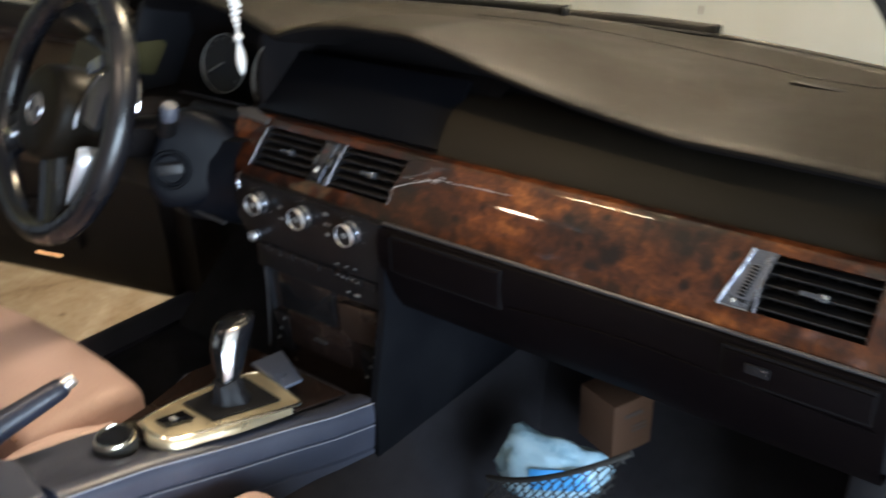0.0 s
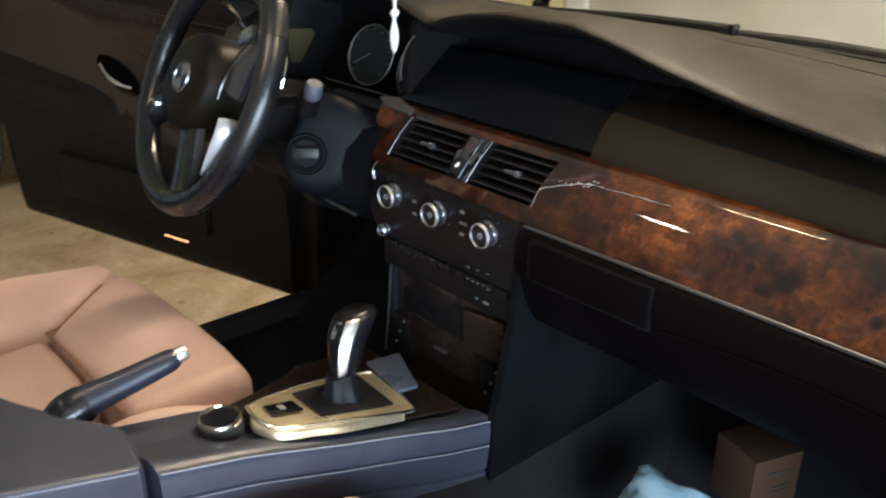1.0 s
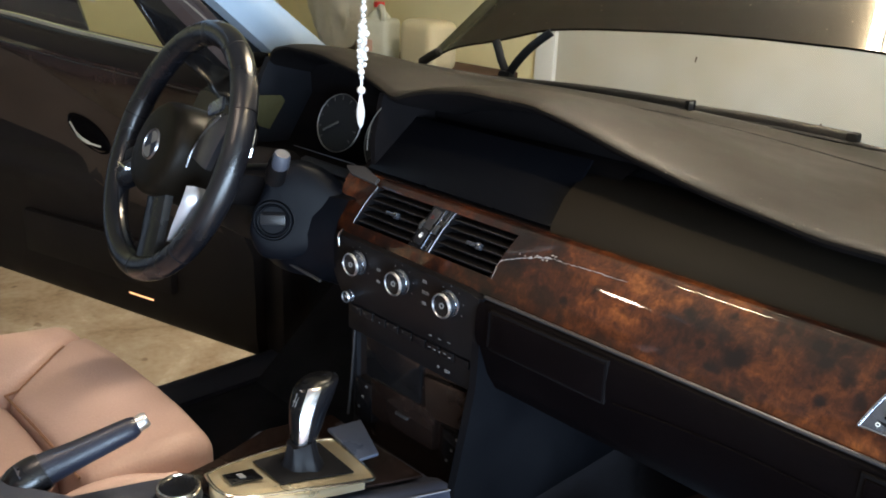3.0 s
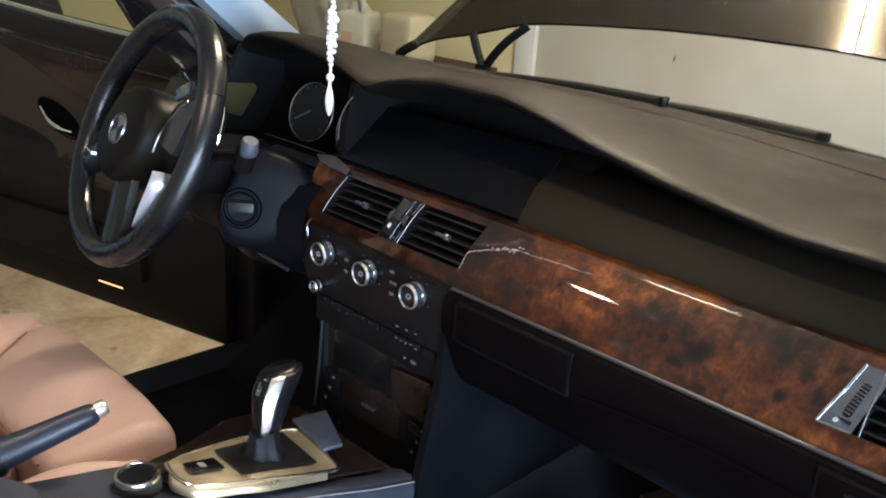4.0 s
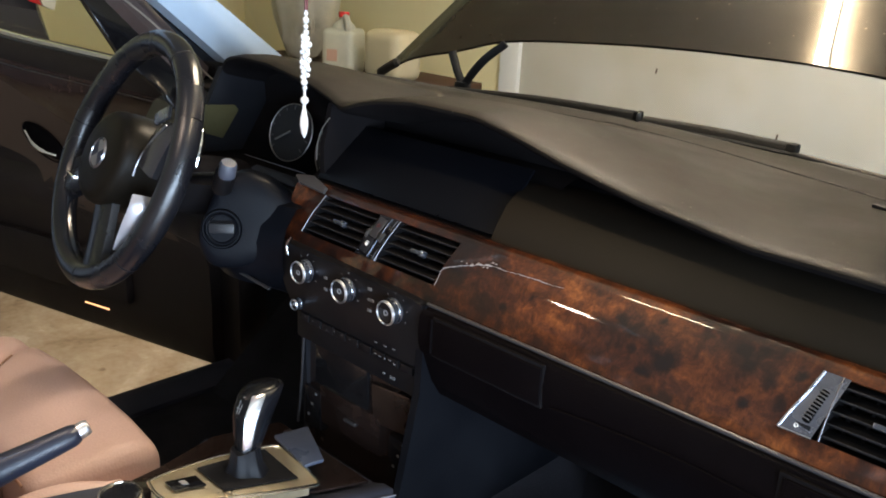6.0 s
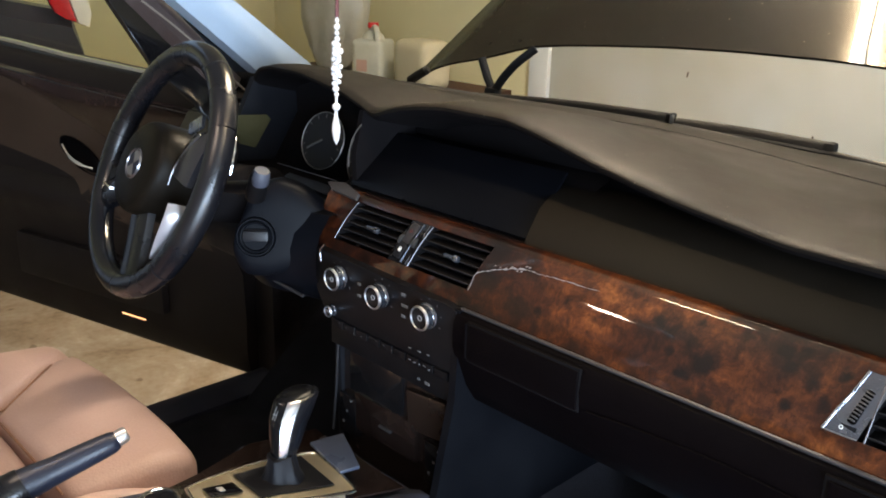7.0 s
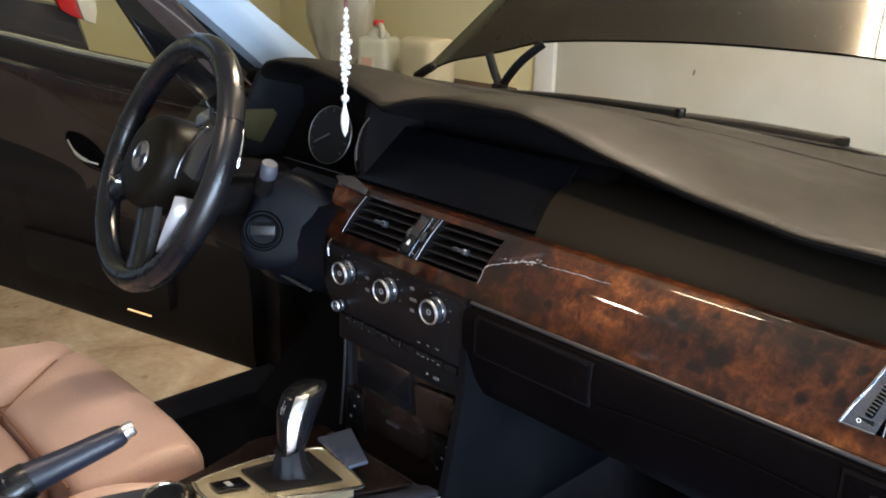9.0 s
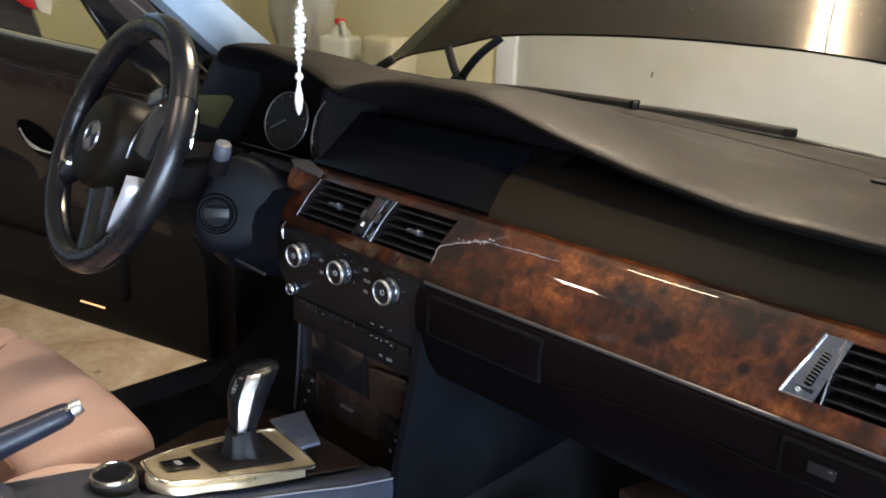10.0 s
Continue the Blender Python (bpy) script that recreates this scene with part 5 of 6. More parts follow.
spine = smooth_line([(0.042, -0.190, 0.615), (0.041, -0.186, 0.640), (0.038, -0.178, 0.668), (0.032, -0.166, 0.694), (0.026, -0.152, 0.712), (0.022, -0.146, 0.719)], 4)
SHAPE = curve_of([(0.0, 0.011, 0.013), (0.2, 0.0108, 0.0130), (0.4, 0.0150, 0.020), (0.62, 0.0190, 0.0275), (0.82, 0.0195, 0.0285), (0.92, 0.0175, 0.0250), (0.97, 0.0125, 0.0185), (1.0, 0.004, 0.006)])


def lever_rows(lo, hi, grow=1.0, a0=0.0, a1=2 * math.pi, n=20):
    out = []
    for i, p in enumerate(spine):
        t = i / (len(spine) - 1)
        if lo <= t <= hi:
            rx, ry = SHAPE(t)
            out.append([tuple(p + Vector((grow * rx * math.cos(a), grow * ry * math.sin(a) - 0.004 * t, 0))) for a in (spaced(a0, a1, n + 1)[:-1] if a1 - a0 > 6 else spaced(a0, a1, n))])
    return out


part("grip", loft(lever_rows(0.25, 1.0), closed=True, caps=True), plain("lever_chrome", (0.74, 0.74, 0.78), 0.24, 1.0), lever, "polished chrome grip", sharp=1.2)
part("inlay", loft(lever_rows(0.27, 0.97, 1.05, radians(234), radians(308), 14)), GRIPBLACK, lever, "glossy black back of the grip", sharp=1.2)
part("side_inlay", loft(lever_rows(0.27, 0.95, 1.05, radians(-15), radians(95), 12)), RIMLEATHER, lever, "blue-black leather side of the grip", sharp=1.2)


def on_grip(t, deg, grow=1.07):
    p, (rx, ry), a = spine[round(t * (len(spine) - 1))], SHAPE(t), radians(deg)
    return p + Vector((grow * rx * math.cos(a), grow * ry * math.sin(a) - 0.004 * t, 0))


cap = [[tuple(Vector(q) + Vector((0, 0, 0.0022))) for q in row] for row in lever_rows(0.84, 1.0, 0.90)]
part("top_inlay", loft(cap, closed=True, caps=True), GRIPBLACK, lever, "glossy black top of the grip", sharp=1.2)
for stroke in (((0.66, 278), (0.78, 279)), ((0.72, 270), (0.72, 288)), ((0.66, 287), (0.74, 288)), ((0.86, 283), (0.87, 290))):
    part("print", tube([on_grip(*stroke[0]), on_grip(*stroke[1])], 0.00032, n=5), CAPPRINT, lever)
creases = []
for r, z in ((0.026, 0.6145), (0.0225, 0.620), (0.0205, 0.626), (0.0175, 0.633), (0.0165, 0.640), (0.0150, 0.648), (0.0148, 0.655)):
    creases.append([(0.042 + r * math.cos(a) * (1 + 0.09 * math.sin(5 * a + 60 * z) + 0.04 * math.sin(9 * a)), -0.189 + 1.2 * r * math.sin(a) * (1 + 0.07 * math.sin(6 * a + 1)), z + 0.002 * math.sin(3 * a + 1)) for a in (2 * math.pi * k / 40 for k in range(40))])
part("gaiter", loft(creases, closed=True, caps=True), BLACK, lever, "creased black leather gaiter")
dial = thing("rotary_controller", "black rotary knob with metal ring on the console", "control knob")
part("base", lathe([(0.0001, 0.0), (0.0250, 0.0), (0.0258, 0.005), (0.0245, 0.0115), (0.0238, 0.0150)], 36, pose(0.020, -0.337, 0.628)), RUBBER, dial)
part("ring", lathe([(0.0240, 0.0145), (0.0240, 0.0182), (0.0228, 0.0200), (0.0206, 0.0200), (0.0200, 0.0182)], 36, pose(0.020, -0.337, 0.628)), SATINRIM, dial, "bright metal ring")
part("top", lathe([(0.0001, 0.0180), (0.0186, 0.0180), (0.0202, 0.0192)], 32, pose(0.020, -0.337, 0.628)), RIMLEATHER, dial)
brake = thing("handbrake", "black leather handbrake lever with chrome button", "handbrake")
line = smooth_line([(-0.0465, -0.476, 0.6790), (-0.0435, -0.447, 0.6862), (-0.0395, -0.417, 0.6927), (-0.031, -0.362, 0.706)], 5)
tip = (line[-1] - line[-2]).normalized()
end = [line[-1] + tip * d for d in (0.003, 0.006, 0.008)]
part("grip", tube(line + end, [0.0200 - 0.0074 * (k / (len(line) - 1)) ** 1.2 for k in range(len(line))] + [0.0118, 0.0105, 0.0080], n=16), GRIPLEATHER, brake)
part("seam", tube([p + Vector((0.006, -0.002, 0.0170 - 0.0008 * k)) for k, p in enumerate(line[6:])], 0.0007, n=5), GRIPLEATHER, brake)
bulge = smooth_line([(-0.049, -0.484, 0.648), (-0.0475, -0.482, 0.662), (-0.0465, -0.474, 0.6755), (-0.0440, -0.452, 0.685)], 4)
part("cuff", tube(bulge, [0.012, 0.014, 0.0165, 0.019, 0.0205, 0.0215, 0.0222, 0.0225, 0.0226, 0.0224, 0.0218, 0.0210, 0.0200], n=20), RIMLEATHER, brake, "dark creased leather cuff")
part("stem", tube([(-0.050, -0.50, 0.56), (-0.050, -0.497, 0.655)], [0.022, 0.016], n=14), BLACK, brake)
part("button", tube([(-0.031, -0.362, 0.706), (-0.0282, -0.3475, 0.7120), (-0.0275, -0.3445, 0.7132)], [0.0092, 0.0092, 0.0074], n=20), SILVER, brake, "chrome release button")
pad = thing("phone_tray", "blue-grey coin tray lid ahead of the lever", "tray")
part("lid", slab([(-0.016, -0.108, 0.608), (0.064, -0.118, 0.606), (0.0695, -0.0915, 0.606), (-0.006, -0.060, 0.608)], 0.005, r=0.0015), TRAYBLUE, pad)


# ---- seats ----
def cushion(x0, x1, y0, y1, z0, z1, r=0.03, crown=0.012, dip=0.0, bow=0.0, roll=0.0):
    bm = bmesh.new()
    bmesh.ops.create_cube(bm, size=1)
    bmesh.ops.scale(bm, vec=(x1 - x0, y1 - y0, z1 - z0), verts=bm.verts)
    bmesh.ops.translate(bm, vec=((x0 + x1) / 2, (y0 + y1) / 2, (z0 + z1) / 2), verts=bm.verts)
    bmesh.ops.bevel(bm, geom=list(bm.edges), offset=r, segments=5, profile=0.5, affect="EDGES")
    bmesh.ops.subdivide_edges(bm, edges=[e for e in bm.edges if e.calc_length() > 0.05], cuts=4, use_grid_fill=True)
    for v in bm.verts:
        u, w = (v.co.x - x0) / (x1 - x0) * 2 - 1, (v.co.y - y0) / (y1 - y0) * 2 - 1
        if w > 0:
            v.co.y -= bow * u**4 * w
        if v.co.z > (z0 + z1) / 2 and w > 0.2:
            v.co.z -= roll * ((w - 0.2) / 0.8) ** 3
        if v.co.z > (z0 + z1) / 2:
            v.co.z += crown * (1 - u * u) * (1 - 0.6 * w * w) + dip * noise.noise(Vector((v.co.x * 9, v.co.y * 9, 3)))
    return bm


def seat(s, label, inner, dz, near, lift):
    """s: -1 for the driver's side, 1 for the passenger's."""
    st = thing("front_seat", label, "car seat", group="front seats")

    def xs(a, b):
        return (min(s * a, s * b), max(s * a, s * b))

    part("base", box((0.42, 0.55, 0.16), (s * 0.33, -0.56, 0.39), r=0.02), RUBBER, st)
    def flare(y):
        """The seam between thigh support and outer bolster runs outwards to the front."""
        return -0.037 + 0.13 * min(max((y + 0.37) / 0.13, 0.0), 1.0)

    thigh = cushion(*xs(inner, 0.437), -0.385, -0.200, 0.44, 0.594 + dz, 0.022, bow=0.012, roll=0.020)
    for v in thigh.verts:
        f = (abs(v.co.x) - inner) / (0.437 - inner)
        v.co.x += s * flare(v.co.y) * min(max(f, 0.0), 1.0)
    part("thigh_support", thigh, TAN, st)
    part("seat_cushion", cushion(*xs(max(0.200, inner), 0.402), -0.86, -0.387, 0.44, 0.578 + dz, 0.022, dip=0.004), TAN, st)
    part("side_bolster", cushion(*xs(near, inner - 0.002), -0.86, -0.225, 0.42, 0.578 + lift, 0.030, roll=0.04), TAN, st)
    outer = cushion(*xs(0.439, 0.600), -0.86, -0.215, 0.42, 0.604 + dz, 0.026, roll=0.03, bow=0.03)
    for v in outer.verts:
        f = (0.600 - abs(v.co.x)) / (0.600 - 0.439)
        v.co.x += s * flare(v.co.y) * 0.9 * min(max(f, 0.0), 1.0)
    part("side_bolster", outer, TAN, st)
    top = 0.586 + dz
    part("seam", tube(smooth_line([(s * (0.438 + flare(y)), y, top - 0.02 * max(0.0, (y + 0.28) / 0.06) ** 2) for y in spaced(-0.384, -0.262, 8)], 3), 0.0018, n=6), TANSEAM, st, "dark stitched seam")
    part("seam", tube([(s * x, -0.386, top + 0.004 * math.sin((x - inner) * 10)) for x in spaced(inner + 0.02, 0.398, 8)], 0.0018, n=6), TANSEAM, st)
    part("valance", cushion(*xs(0.145, 0.55), -0.40, -0.245, 0.34, 0.47, 0.03), TAN, st)
    back = cushion(*xs(0.10, 0.57), -0.12, 0.0, 0.0, 0.62, 0.045, crown=0.0)
    back.transform(pose(0, -0.80, 0.50, 16, 0, 0))
    part("backrest", back, TAN, st)
    head = cushion(*xs(0.21, 0.45), -0.09, 0.0, 0.0, 0.17, 0.035, crown=0.0)
    head.transform(pose(0, -0.98, 1.13, 10, 0, 0))
    part("headrest", head, TAN, st)
    return st


driver = seat(-1, "tan leather driver's seat with stitched thigh support", 0.120, 0.008, 0.050, 0.012)
roll_line = smooth_line([(-0.0990, -0.440, 0.588), (-0.0975, -0.408, 0.592), (-0.0904, -0.3763, 0.594), (-0.0812, -0.347, 0.595), (-0.0715, -0.3176, 0.594), (-0.0680, -0.292, 0.590)], 4)
part("bolster_roll", tube(roll_line, [0.010 + 0.008 * math.sin(math.pi * min(1.0, k / 17)) for k in range(len(roll_line) - 1)] + [0.006], n=16), TAN, driver, "rounded inner roll of the bolster")
seat(1, "tan leather passenger seat with stitched thigh support", 0.232, -0.030, 0.128, 0.020)

# ---- open driver's door ----
DM = Matrix.Translation((-0.78, 0.270, 0.0)) @ pose(0, 0, 0, 0, 0, 180 + 15.66)
# local x runs from the hinge to the lock edge, z up; y is flipped so that it points out of the cabin
door = thing("driver_door", "open black driver's door with dark trim", "car door", DM)


def dpart(name, bm, mat, label="", sharp=0.6):
    bm.transform(Matrix.Diagonal((1, -1, 1, 1)))
    bmesh.ops.reverse_faces(bm, faces=bm.faces)
    return part(name, bm, mat, door, label, sharp)


BELT = curve_of([(0.0, 0.955), (0.30, 0.974), (0.55, 0.990), (0.80, 1.014), (1.10, 1.03)])


def door_row(x):
    b = BELT(x)[0]
    return [(x, 0.0, 0.297), (x, -0.012, 0.31), (x, -0.020, 0.36), (x, -0.018, 0.45), (x, -0.022, 0.55), (x, -0.045, 0.60), (x, -0.060, 0.635), (x, -0.055, 0.665), (x, -0.020, 0.69), (x, -0.010, 0.76), (x, -0.016, 0.83), (x, -0.030, 0.88), (x, -0.034, b - 0.05), (x, -0.030, b - 0.02), (x, -0.018, b - 0.006), (x, 0.0, b), (x, 0.035, b), (x, 0.10, b - 0.05), (x, 0.125, 0.70), (x, 0.115, 0.45), (x, 0.07, 0.297)]


def rear(z):
    return 1.015 + 0.10 * max(0.0, (z - 0.42) / 0.6)


rows = []
for t in spaced(0, 1, 14):
    row = door_row(1.02 * t)
    rows.append([(x if t < 0.5 else x + (rear(z) - 1.02) * (t - 0.5) * 2, y, z) for x, y, z in row])
dpart("panel", loft(rows, closed=True, caps=True), DOORDARK, "black door panel", sharp=0.8)


def door_band(x0, x1, spec, mat, name, label=""):
    rws = [[(x, y, z if z < 5 else BELT(x)[0] + z - 10) for y, z in spec] for x in spaced(x0, x1, 10)]
    return dpart(name, loft(rws), mat, label)


SKIN = [(z, y) for _, y, z in door_row(0.5)[:13]]
TOPLINE = curve_of([(0.05, 0.715), (0.20, 0.738), (0.32, 0.769), (0.39, 0.795), (0.45, 0.817), (0.55, 0.857), (0.62, 0.888), (0.69, 0.909), (0.79, 0.930), (0.911, 0.944), (1.12, 0.960)])
LOWLINE = curve_of([(0.05, 0.600), (0.30, 0.618), (0.40, 0.634), (0.46, 0.655), (0.53, 0.688), (0.60, 0.710), (0.775, 0.733), (0.968, 0.754), (1.12, 0.768)])


def skin(x, z, lift):
    return (x, float(np.interp(z, [q[0] for q in SKIN], [q[1] for q in SKIN])) - lift, z)


def soft_of(line, x):
    return sum(line(x + d)[0] for d in spaced(-0.04, 0.04, 5)) / 5


rows = []
for x in spaced(0.06, 1.07, 34):
    lo, hi = soft_of(LOWLINE, x), soft_of(TOPLINE, x)
    rows.append([skin(x, lo - 0.002, -0.004)] + [skin(x, lo + (hi - lo) * t, 0.004 if 0 < t < 1 else 0.0015) for t in spaced(0, 1, 9)] + [skin(x, hi + 0.002, -0.004)])
dpart("leather_panel", loft(rows), DOORSKIN, "brown-black leather panel")
rows = []
for x in spaced(0.04, 1.06, 24):
    lo, hi = soft_of(TOPLINE, x) + 0.004, BELT(x)[0] - 0.052
    rows.append([skin(x, lo + (hi - lo) * t, 0.003 + 0.005 * math.sin(math.pi * t)) for t in spaced(0, 1, 7)])
dpart("wood_strip", loft(rows), DOORWOOD, "dark glossy upper door trim")
dpart("trim_crease", tube([skin(x, BELT(x)[0] - 0.062, 0.008) for x in spaced(0.10, 1.05, 12)], 0.0016, n=6), LINEMETAL, "thin dull line")
door_band(0.10, 1.09, [(-0.012, 9.998), (-0.006, 10.004), (0.004, 10.004)], CHROME, "belt_line", "bright metal belt line")
door_band(0.10, 1.09, [(-0.019, 9.988), (-0.0185, 9.995), (-0.013, 9.9975)], RUBBER, "belt_seal", "black rubber belt seal")
pocket = box((0.55, 0.03, 0.12), (0.52, -0.026, 0.46), r=0.014)
dpart("map_pocket", pocket, DOORDARK, "black map pocket")
dpart("pull_handle", tube(smooth_line([(0.462, -0.030, 0.731), (0.492, -0.042, 0.739), (0.528, -0.042, 0.753), (0.568, -0.030, 0.777)], 5), [0.0030] * 5 + [0.0052] * 6 + [0.0034] * 5, n=8, flat=0.7), CHROME, "curved chrome release handle")
cup = lathe([(0.0001, 0.004), (0.05, 0.002), (0.062, -0.004), (0.066, 0.002), (0.060, 0.006)], 28)
cup.transform(pose(0.513, -0.0215, 0.755, 90, 0, 0) @ pose(0, 0, 0, 0, 0, 24) @ Matrix.Diagonal((1.20, 0.5, 1, 1)))
dpart("handle_recess", cup, LOWER, "dark oval handle recess")
dpart("door_lamp", box((0.086, 0.003, 0.0040), (0.377, -0.0195, 0.3635), r=0.0008), plain("courtesy_strip", (1.0, 0.50, 0.22), 0.4, glow=1.6), "small lit door lamp")
frame_line = smooth_line([(0.02, 0.02, 0.95), (0.14, 0.02, 1.03), (0.26, 0.02, 1.12), (0.42, 0.02, 1.25), (0.58, 0.02, 1.36), (0.80, 0.02, 1.41), (1.02, 0.02, 1.40), (1.12, 0.02, 1.30), (1.14, 0.02, 1.02)], 5)
dpart("window_frame", tube(frame_line, 0.022, n=10), PAINT, "glossy black window frame")
sail = slab([(0.0, 0.012, 0.95), (0.26, 0.012, 0.975), (0.285, 0.012, 1.045), (0.31, 0.012, 1.12), (0.15, 0.012, 1.04)], 0.02, (0, 1, 0), r=0.003)
dpart("mirror_sail", sail, BLACK, "black mirror corner panel")
pane = slab([(0.26, 0.028, 0.975), (1.10, 0.028, 1.02), (1.10, 0.028, 1.36), (0.82, 0.028, 1.40), (0.60, 0.028, 1.36), (0.31, 0.028, 1.13)], 0.004, (0, 1, 0))
p = dpart("window_pane", pane, GLASS, "clear side window pane")
p.visible_shadow = False

# ---- pendant ----
pend = thing("bead_pendant", "white bead string hanging from the mirror", "pendant")
ax, ay = Vector((0.0, -0.0695, 1.016)), Vector((0.006, -0.0695, 1.20))


def string(t):
    return ax.lerp(ay, t)


part("cord", tube([string(0.78), string(1.0), string(1.0) + Vector((0, 0.01, 0.17))], 0.0022, n=6), CORD, pend, "dark red cord")
drop = lathe([(0.0005, -0.016), (0.0035, -0.010), (0.0052, 0.0), (0.0048, 0.008), (0.002, 0.020), (0.0015, 0.030)], 14, Matrix.Translation(string(0.06)))
part("drop", drop, BEAD, pend)
rng = random.Random(4)
beads = [(0.22, 0.0050, 0.0), (0.30, 0.0030, 0.0005), (0.335, 0.0042, 0.001), (0.76, 0.0028, 0.0), (0.72, 0.0040, 0.0), (0.68, 0.0030, 0.0005), (0.645, 0.0036, 0.001)]
beads += [(0.37 + 0.0118 * k, rng.uniform(0.0028, 0.0041), 0.0046) for k in range(22)]
for k, (t, r, spread) in enumerate(beads):
    a = 2.4 * k
    bm = bmesh.new()
    bmesh.ops.create_uvsphere(bm, u_segments=12, v_segments=8, radius=r)
    bmesh.ops.translate(bm, vec=string(t) + Vector((math.cos(a), math.sin(a), 0)) * spread * rng.uniform(0.5, 1.0), verts=bm.verts)
    part("bead", bm, BEAD, pend)
part("thread", tube([string(0.1), string(0.78)], 0.0016, n=6), BEAD, pend)
mirror = thing("rear_view_mirror", "black rear-view mirror above the windscreen", "mirror")
part("shell", box((0.24, 0.03, 0.065), (0.0, -0.06, 1.34), r=0.012), BLACK, mirror)
part("foot", tube([(0, -0.05, 1.35), (0, -0.02, 1.405)], 0.01, n=8), BLACK, mirror)

# ---- passenger footwell ----
carton = thing("cardboard_box", "small brown cardboard box standing in the footwell", "box")
CM = pose(0.342, 0.295, -0.012, 0, 0, -20)
bm = box((0.078, 0.08, 0.095), (0, 0, 0.457), r=0.002)
bm.transform(CM)
part("carton", bm, CARD, carton)
for u, z, w, h in ((0.0, 0.478, 0.036, 0.007), (0.012, 0.455, 0.03, 0.004), (0.012, 0.447, 0.03, 0.004)):
    b = box((0.001, w, h), (0.0392, u, z), r=0.0)
    b.transform(CM)
    part("print", b, plain("dark_print", (0.03, 0.022, 0.02), 0.7), carton)
pack = thing("wipes_packet", "white plastic packet with a blue label", "packet")
bm = bmesh.new()
bmesh.ops.create_icosphere(bm, subdivisions=4, radius=1)
for v in bm.verts:
    n = v.co.normalized()
    k = 1 + 0.22 * noise.noise(n * 1.9 + Vector((0, 0, 4))) + 0.10 * noise.noise(n * 5) + 0.05 * abs(noise.noise(n * 12))
    v.co = Vector((n.x * 0.095, n.y * 0.035, n.z * 0.052)) * k
    if v.co.z > 0:
        v.co.z += 0.028 * math.exp(-(((v.co.x + 0.055) / 0.03) ** 2))
PM = pose(0.330, 0.128, 0.440, -18, -8, 24) @ Matrix.Scale(0.88, 4)
bm.transform(PM)
part("wrapper", bm, PACK, pack)
lab = [[tuple(PM @ Vector((x, -0.0415 + 1.6 * (x - 0.015) ** 2 + 3 * (z + 0.0) ** 2 + 0.004 * noise.noise(Vector((x * 30, z * 30, 0))), z))) for z in spaced(-0.020, 0.014, 5)] for x in spaced(-0.030, 0.068, 12)]
part("label", loft(lab), PACKBLUE, pack, "blue printed label")
net = thing("storage_net", "black elastic storage net holding the packet", "net")
NA, NB, NC, ND = Vector((0.265, 0.062, 0.438)), Vector((0.482, 0.062, 0.585)), Vector((0.40, 0.05, 0.36)), Vector((0.25, 0.05, 0.33))


def on_net(u, v):
    top, low = NA.lerp(NB, u), ND.lerp(NC, u)
    return top.lerp(low, v) + Vector((0.0, -0.02, -0.006)) * (4 * u * (1 - u))


part("hem", tube([on_net(u, 0) for u in spaced(0, 1, 10)], 0.004, n=8), RUBBER, net)
cords = []
for k in range(-9, 20):
    for sgn in (1, -1):
        pts = []
        for v in spaced(0, 1, 13):
            u = k / 14 + sgn * (v - 0.5) * 0.55 + 0.012 * math.sin(v * 24) * sgn
            if 0 <= u <= 1:
                pts.append(on_net(u, v))
        if len(pts) > 1:
            cords.append(tube(pts, 0.0013, n=5))
part("mesh", join(*cords), RUBBER, net, "fine black cord mesh")

# ---- beyond the car ----
shelf = thing("work_bench", "plain wooden bench against the garage wall", "bench")
part("top", box((1.6, 0.55, 0.04), (-3.0, 2.45, 0.58), r=0.004), CARD, shelf)
for x in (-3.7, -2.3):
    for y in (2.25, 2.65):
        part("leg", box((0.06, 0.06, 0.56), (x, y, 0.28), r=0.004), CARD, shelf)
jug = thing("plastic_jug", "milky plastic jug with a red cap", "jug")
bm = box((0.15, 0.15, 0.19), (0, 0, 0.095), r=0.03, seg=4)
part("body", stuck(join(bm, lathe([(0.06, 0.175), (0.045, 0.205), (0.022, 0.225), (0.020, 0.24)], 20)), pose(-2.82, 2.30, 0.60, 0, 0, 25) @ Matrix.Scale(1.22, 4)), JUGPLASTIC, jug)
part("handle", stuck(tube(smooth_line([(0.055, 0.0, 0.16), (0.075, 0, 0.20), (0.045, 0, 0.235), (0.0, 0, 0.235)], 5), 0.014, n=8), pose(-2.82, 2.30, 0.60, 0, 0, -25) @ Matrix.Scale(1.22, 4)), JUGPLASTIC, jug)
part("cap", stuck(lathe([(0.0001, 0.258), (0.022, 0.258), (0.024, 0.25), (0.024, 0.236)], 20), pose(-2.82, 2.30, 0.60) @ Matrix.Scale(1.22, 4)), RED, jug, "red screw cap")
part("label", stuck(box((0.05, 0.001, 0.05), (-0.02, -0.0762, 0.08)), pose(-2.82, 2.30, 0.60, 0, 0, 25) @ Matrix.Scale(1.22, 4)), plain("faded_red_print", (0.55, 0.34, 0.26), 0.6), jug)
bin_ = thing("storage_bin", "cloudy plastic bin beside the jug", "bin")
part("tub", box((0.26, 0.2, 0.25), (-2.50, 2.36, 0.725), r=0.06, seg=5), BINFILM, bin_)
bag = bmesh.new()
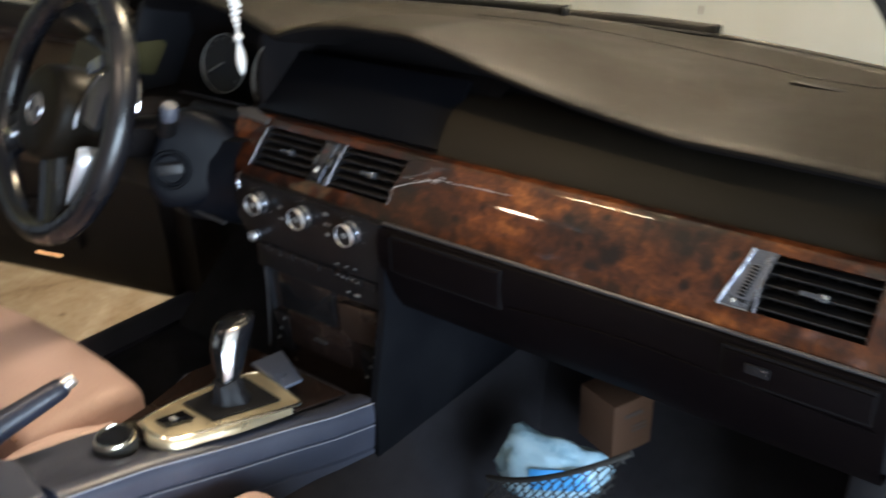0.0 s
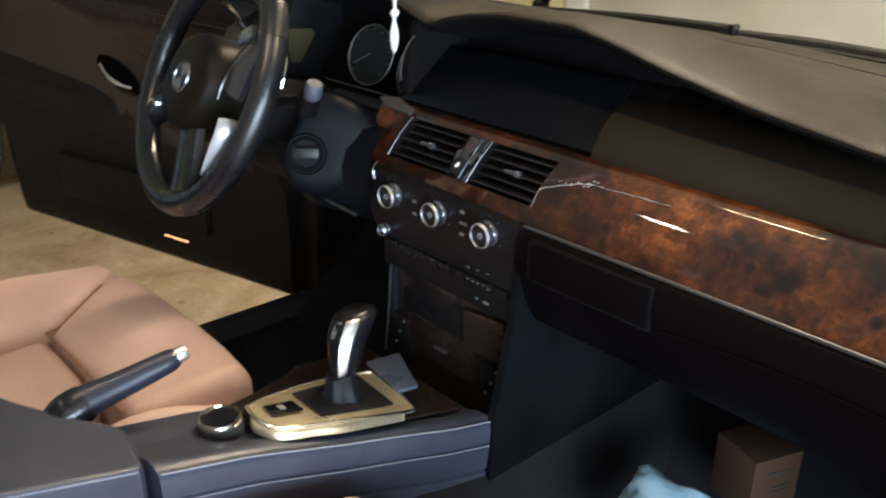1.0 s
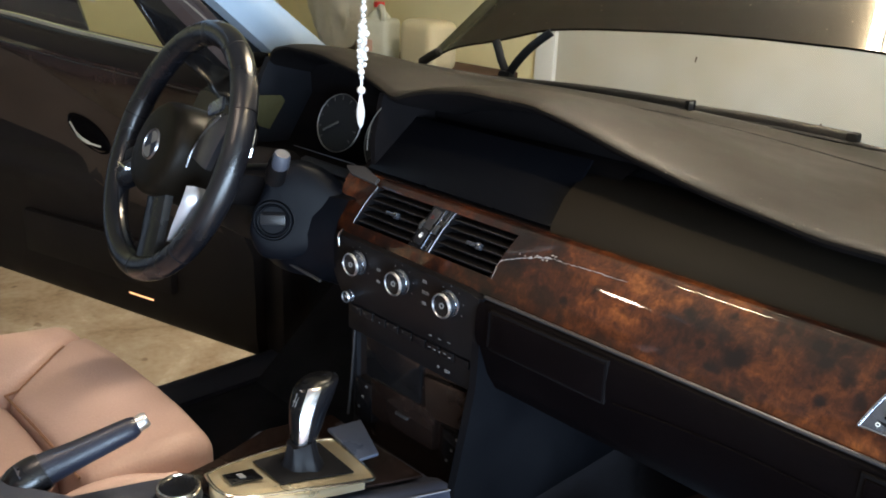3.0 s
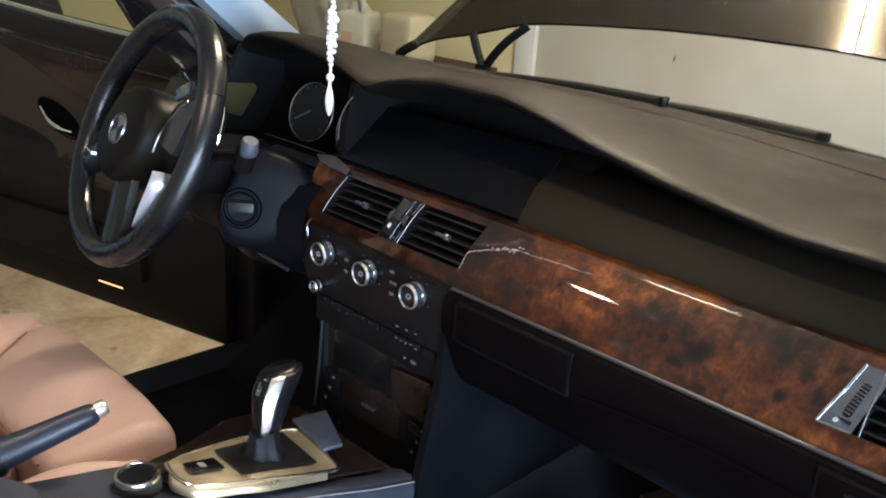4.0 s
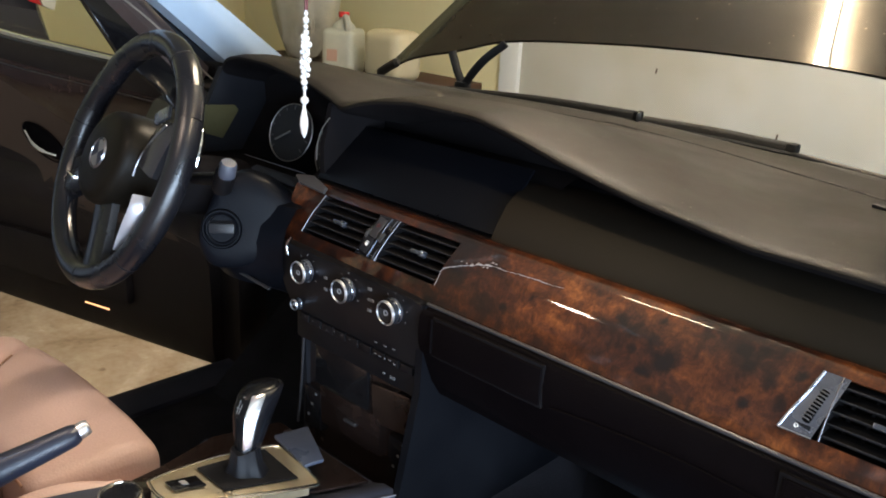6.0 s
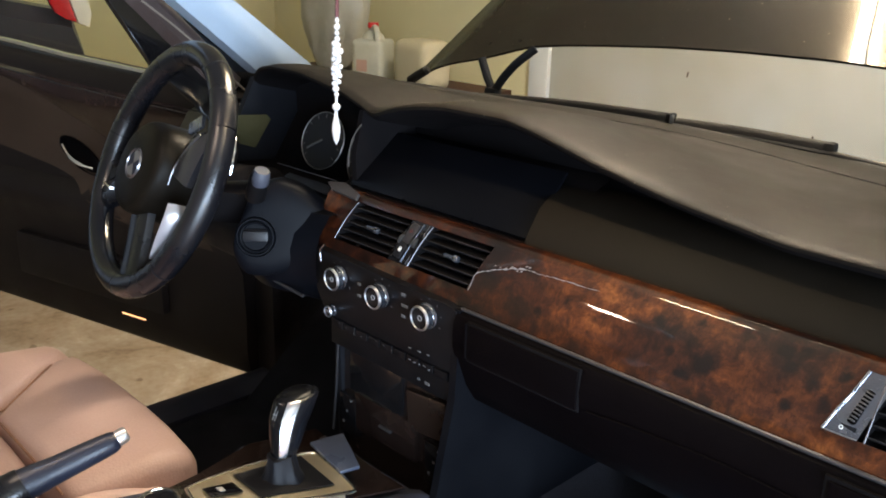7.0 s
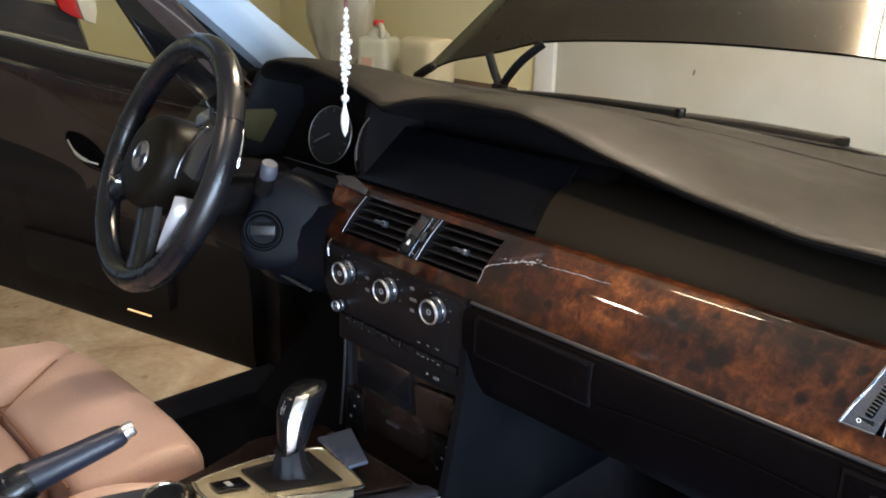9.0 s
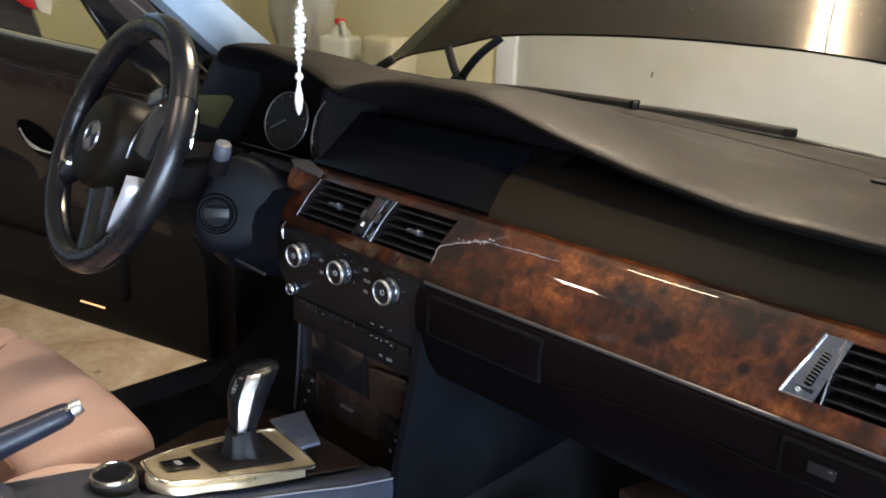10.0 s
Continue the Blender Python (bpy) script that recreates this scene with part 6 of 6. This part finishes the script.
bmesh.ops.create_icosphere(bag, subdivisions=4, radius=0.25)
for v in bag.verts:
    n = v.co.normalized()
    v.co = Vector((n.x * 0.27, n.y * 0.15, n.z * 0.46)) * (1 + 0.14 * noise.noise(n * 3) + 0.07 * noise.noise(n * 8) + 0.05 * abs(noise.noise(Vector((n.x * 14, n.y * 14, n.z * 4)))))
bmesh.ops.translate(bag, vec=(-3.42, 2.50, 1.02), verts=bag.verts)
solid("plastic_bag", bag, FILM, "crumpled clear plastic bag on the bench", "bag")

other = thing("parked_car", "dark navy car parked beside, rear lamp showing", "car")
prof = [(-3.7, 0.30), (-3.72, 0.70), (-2.6, 0.92), (-1.9, 1.38), (-0.4, 1.42), (0.25, 1.10), (0.66, 1.02), (0.71, 0.80), (0.70, 0.35)]
rows = []
for x, inset in ((-4.45, 0.05), (-4.40, 0.01), (-4.2, 0.0), (-2.85, 0.0), (-2.65, 0.01), (-2.60, 0.05)):
    rows.append([(x, y * (1 - inset * 0.6), z - (inset * 1.4 if z > 0.95 else 0)) for y, z in prof])
part("body", loft(rows, closed=True, caps=True), NAVY, other)
LENS = [(0.550, 1.10), (0.556, 1.05), (0.576, 1.007), (0.610, 0.985), (0.652, 0.971), (0.640, 1.01), (0.629, 1.054), (0.620, 1.10)]
part("tail_lamp", slab([(-2.605, y, z) for y, z in LENS], 0.03, (1, 0, 0), r=0.005), TAILRED, other, "red rear lamp")
CLEAR = [(0.625, 1.10), (0.634, 1.054), (0.645, 1.01), (0.657, 0.968), (0.699, 0.952), (0.712, 1.005), (0.690, 1.10)]
part("side_lamp", slab([(-2.605, y, z) for y, z in CLEAR], 0.026, (1, 0, 0), r=0.005), TAILCLEAR, other, "clear lamp corner")
for y in (-2.9, -0.15):
    wh = part("wheel", lathe([(0.0001, 0.0), (0.20, 0.0), (0.21, 0.02), (0.31, 0.025), (0.325, 0.0), (0.325, -0.16), (0.0001, -0.16)], 32, pose(-2.58, y, 0.325, 0, 90, 0)), RUBBER, other)
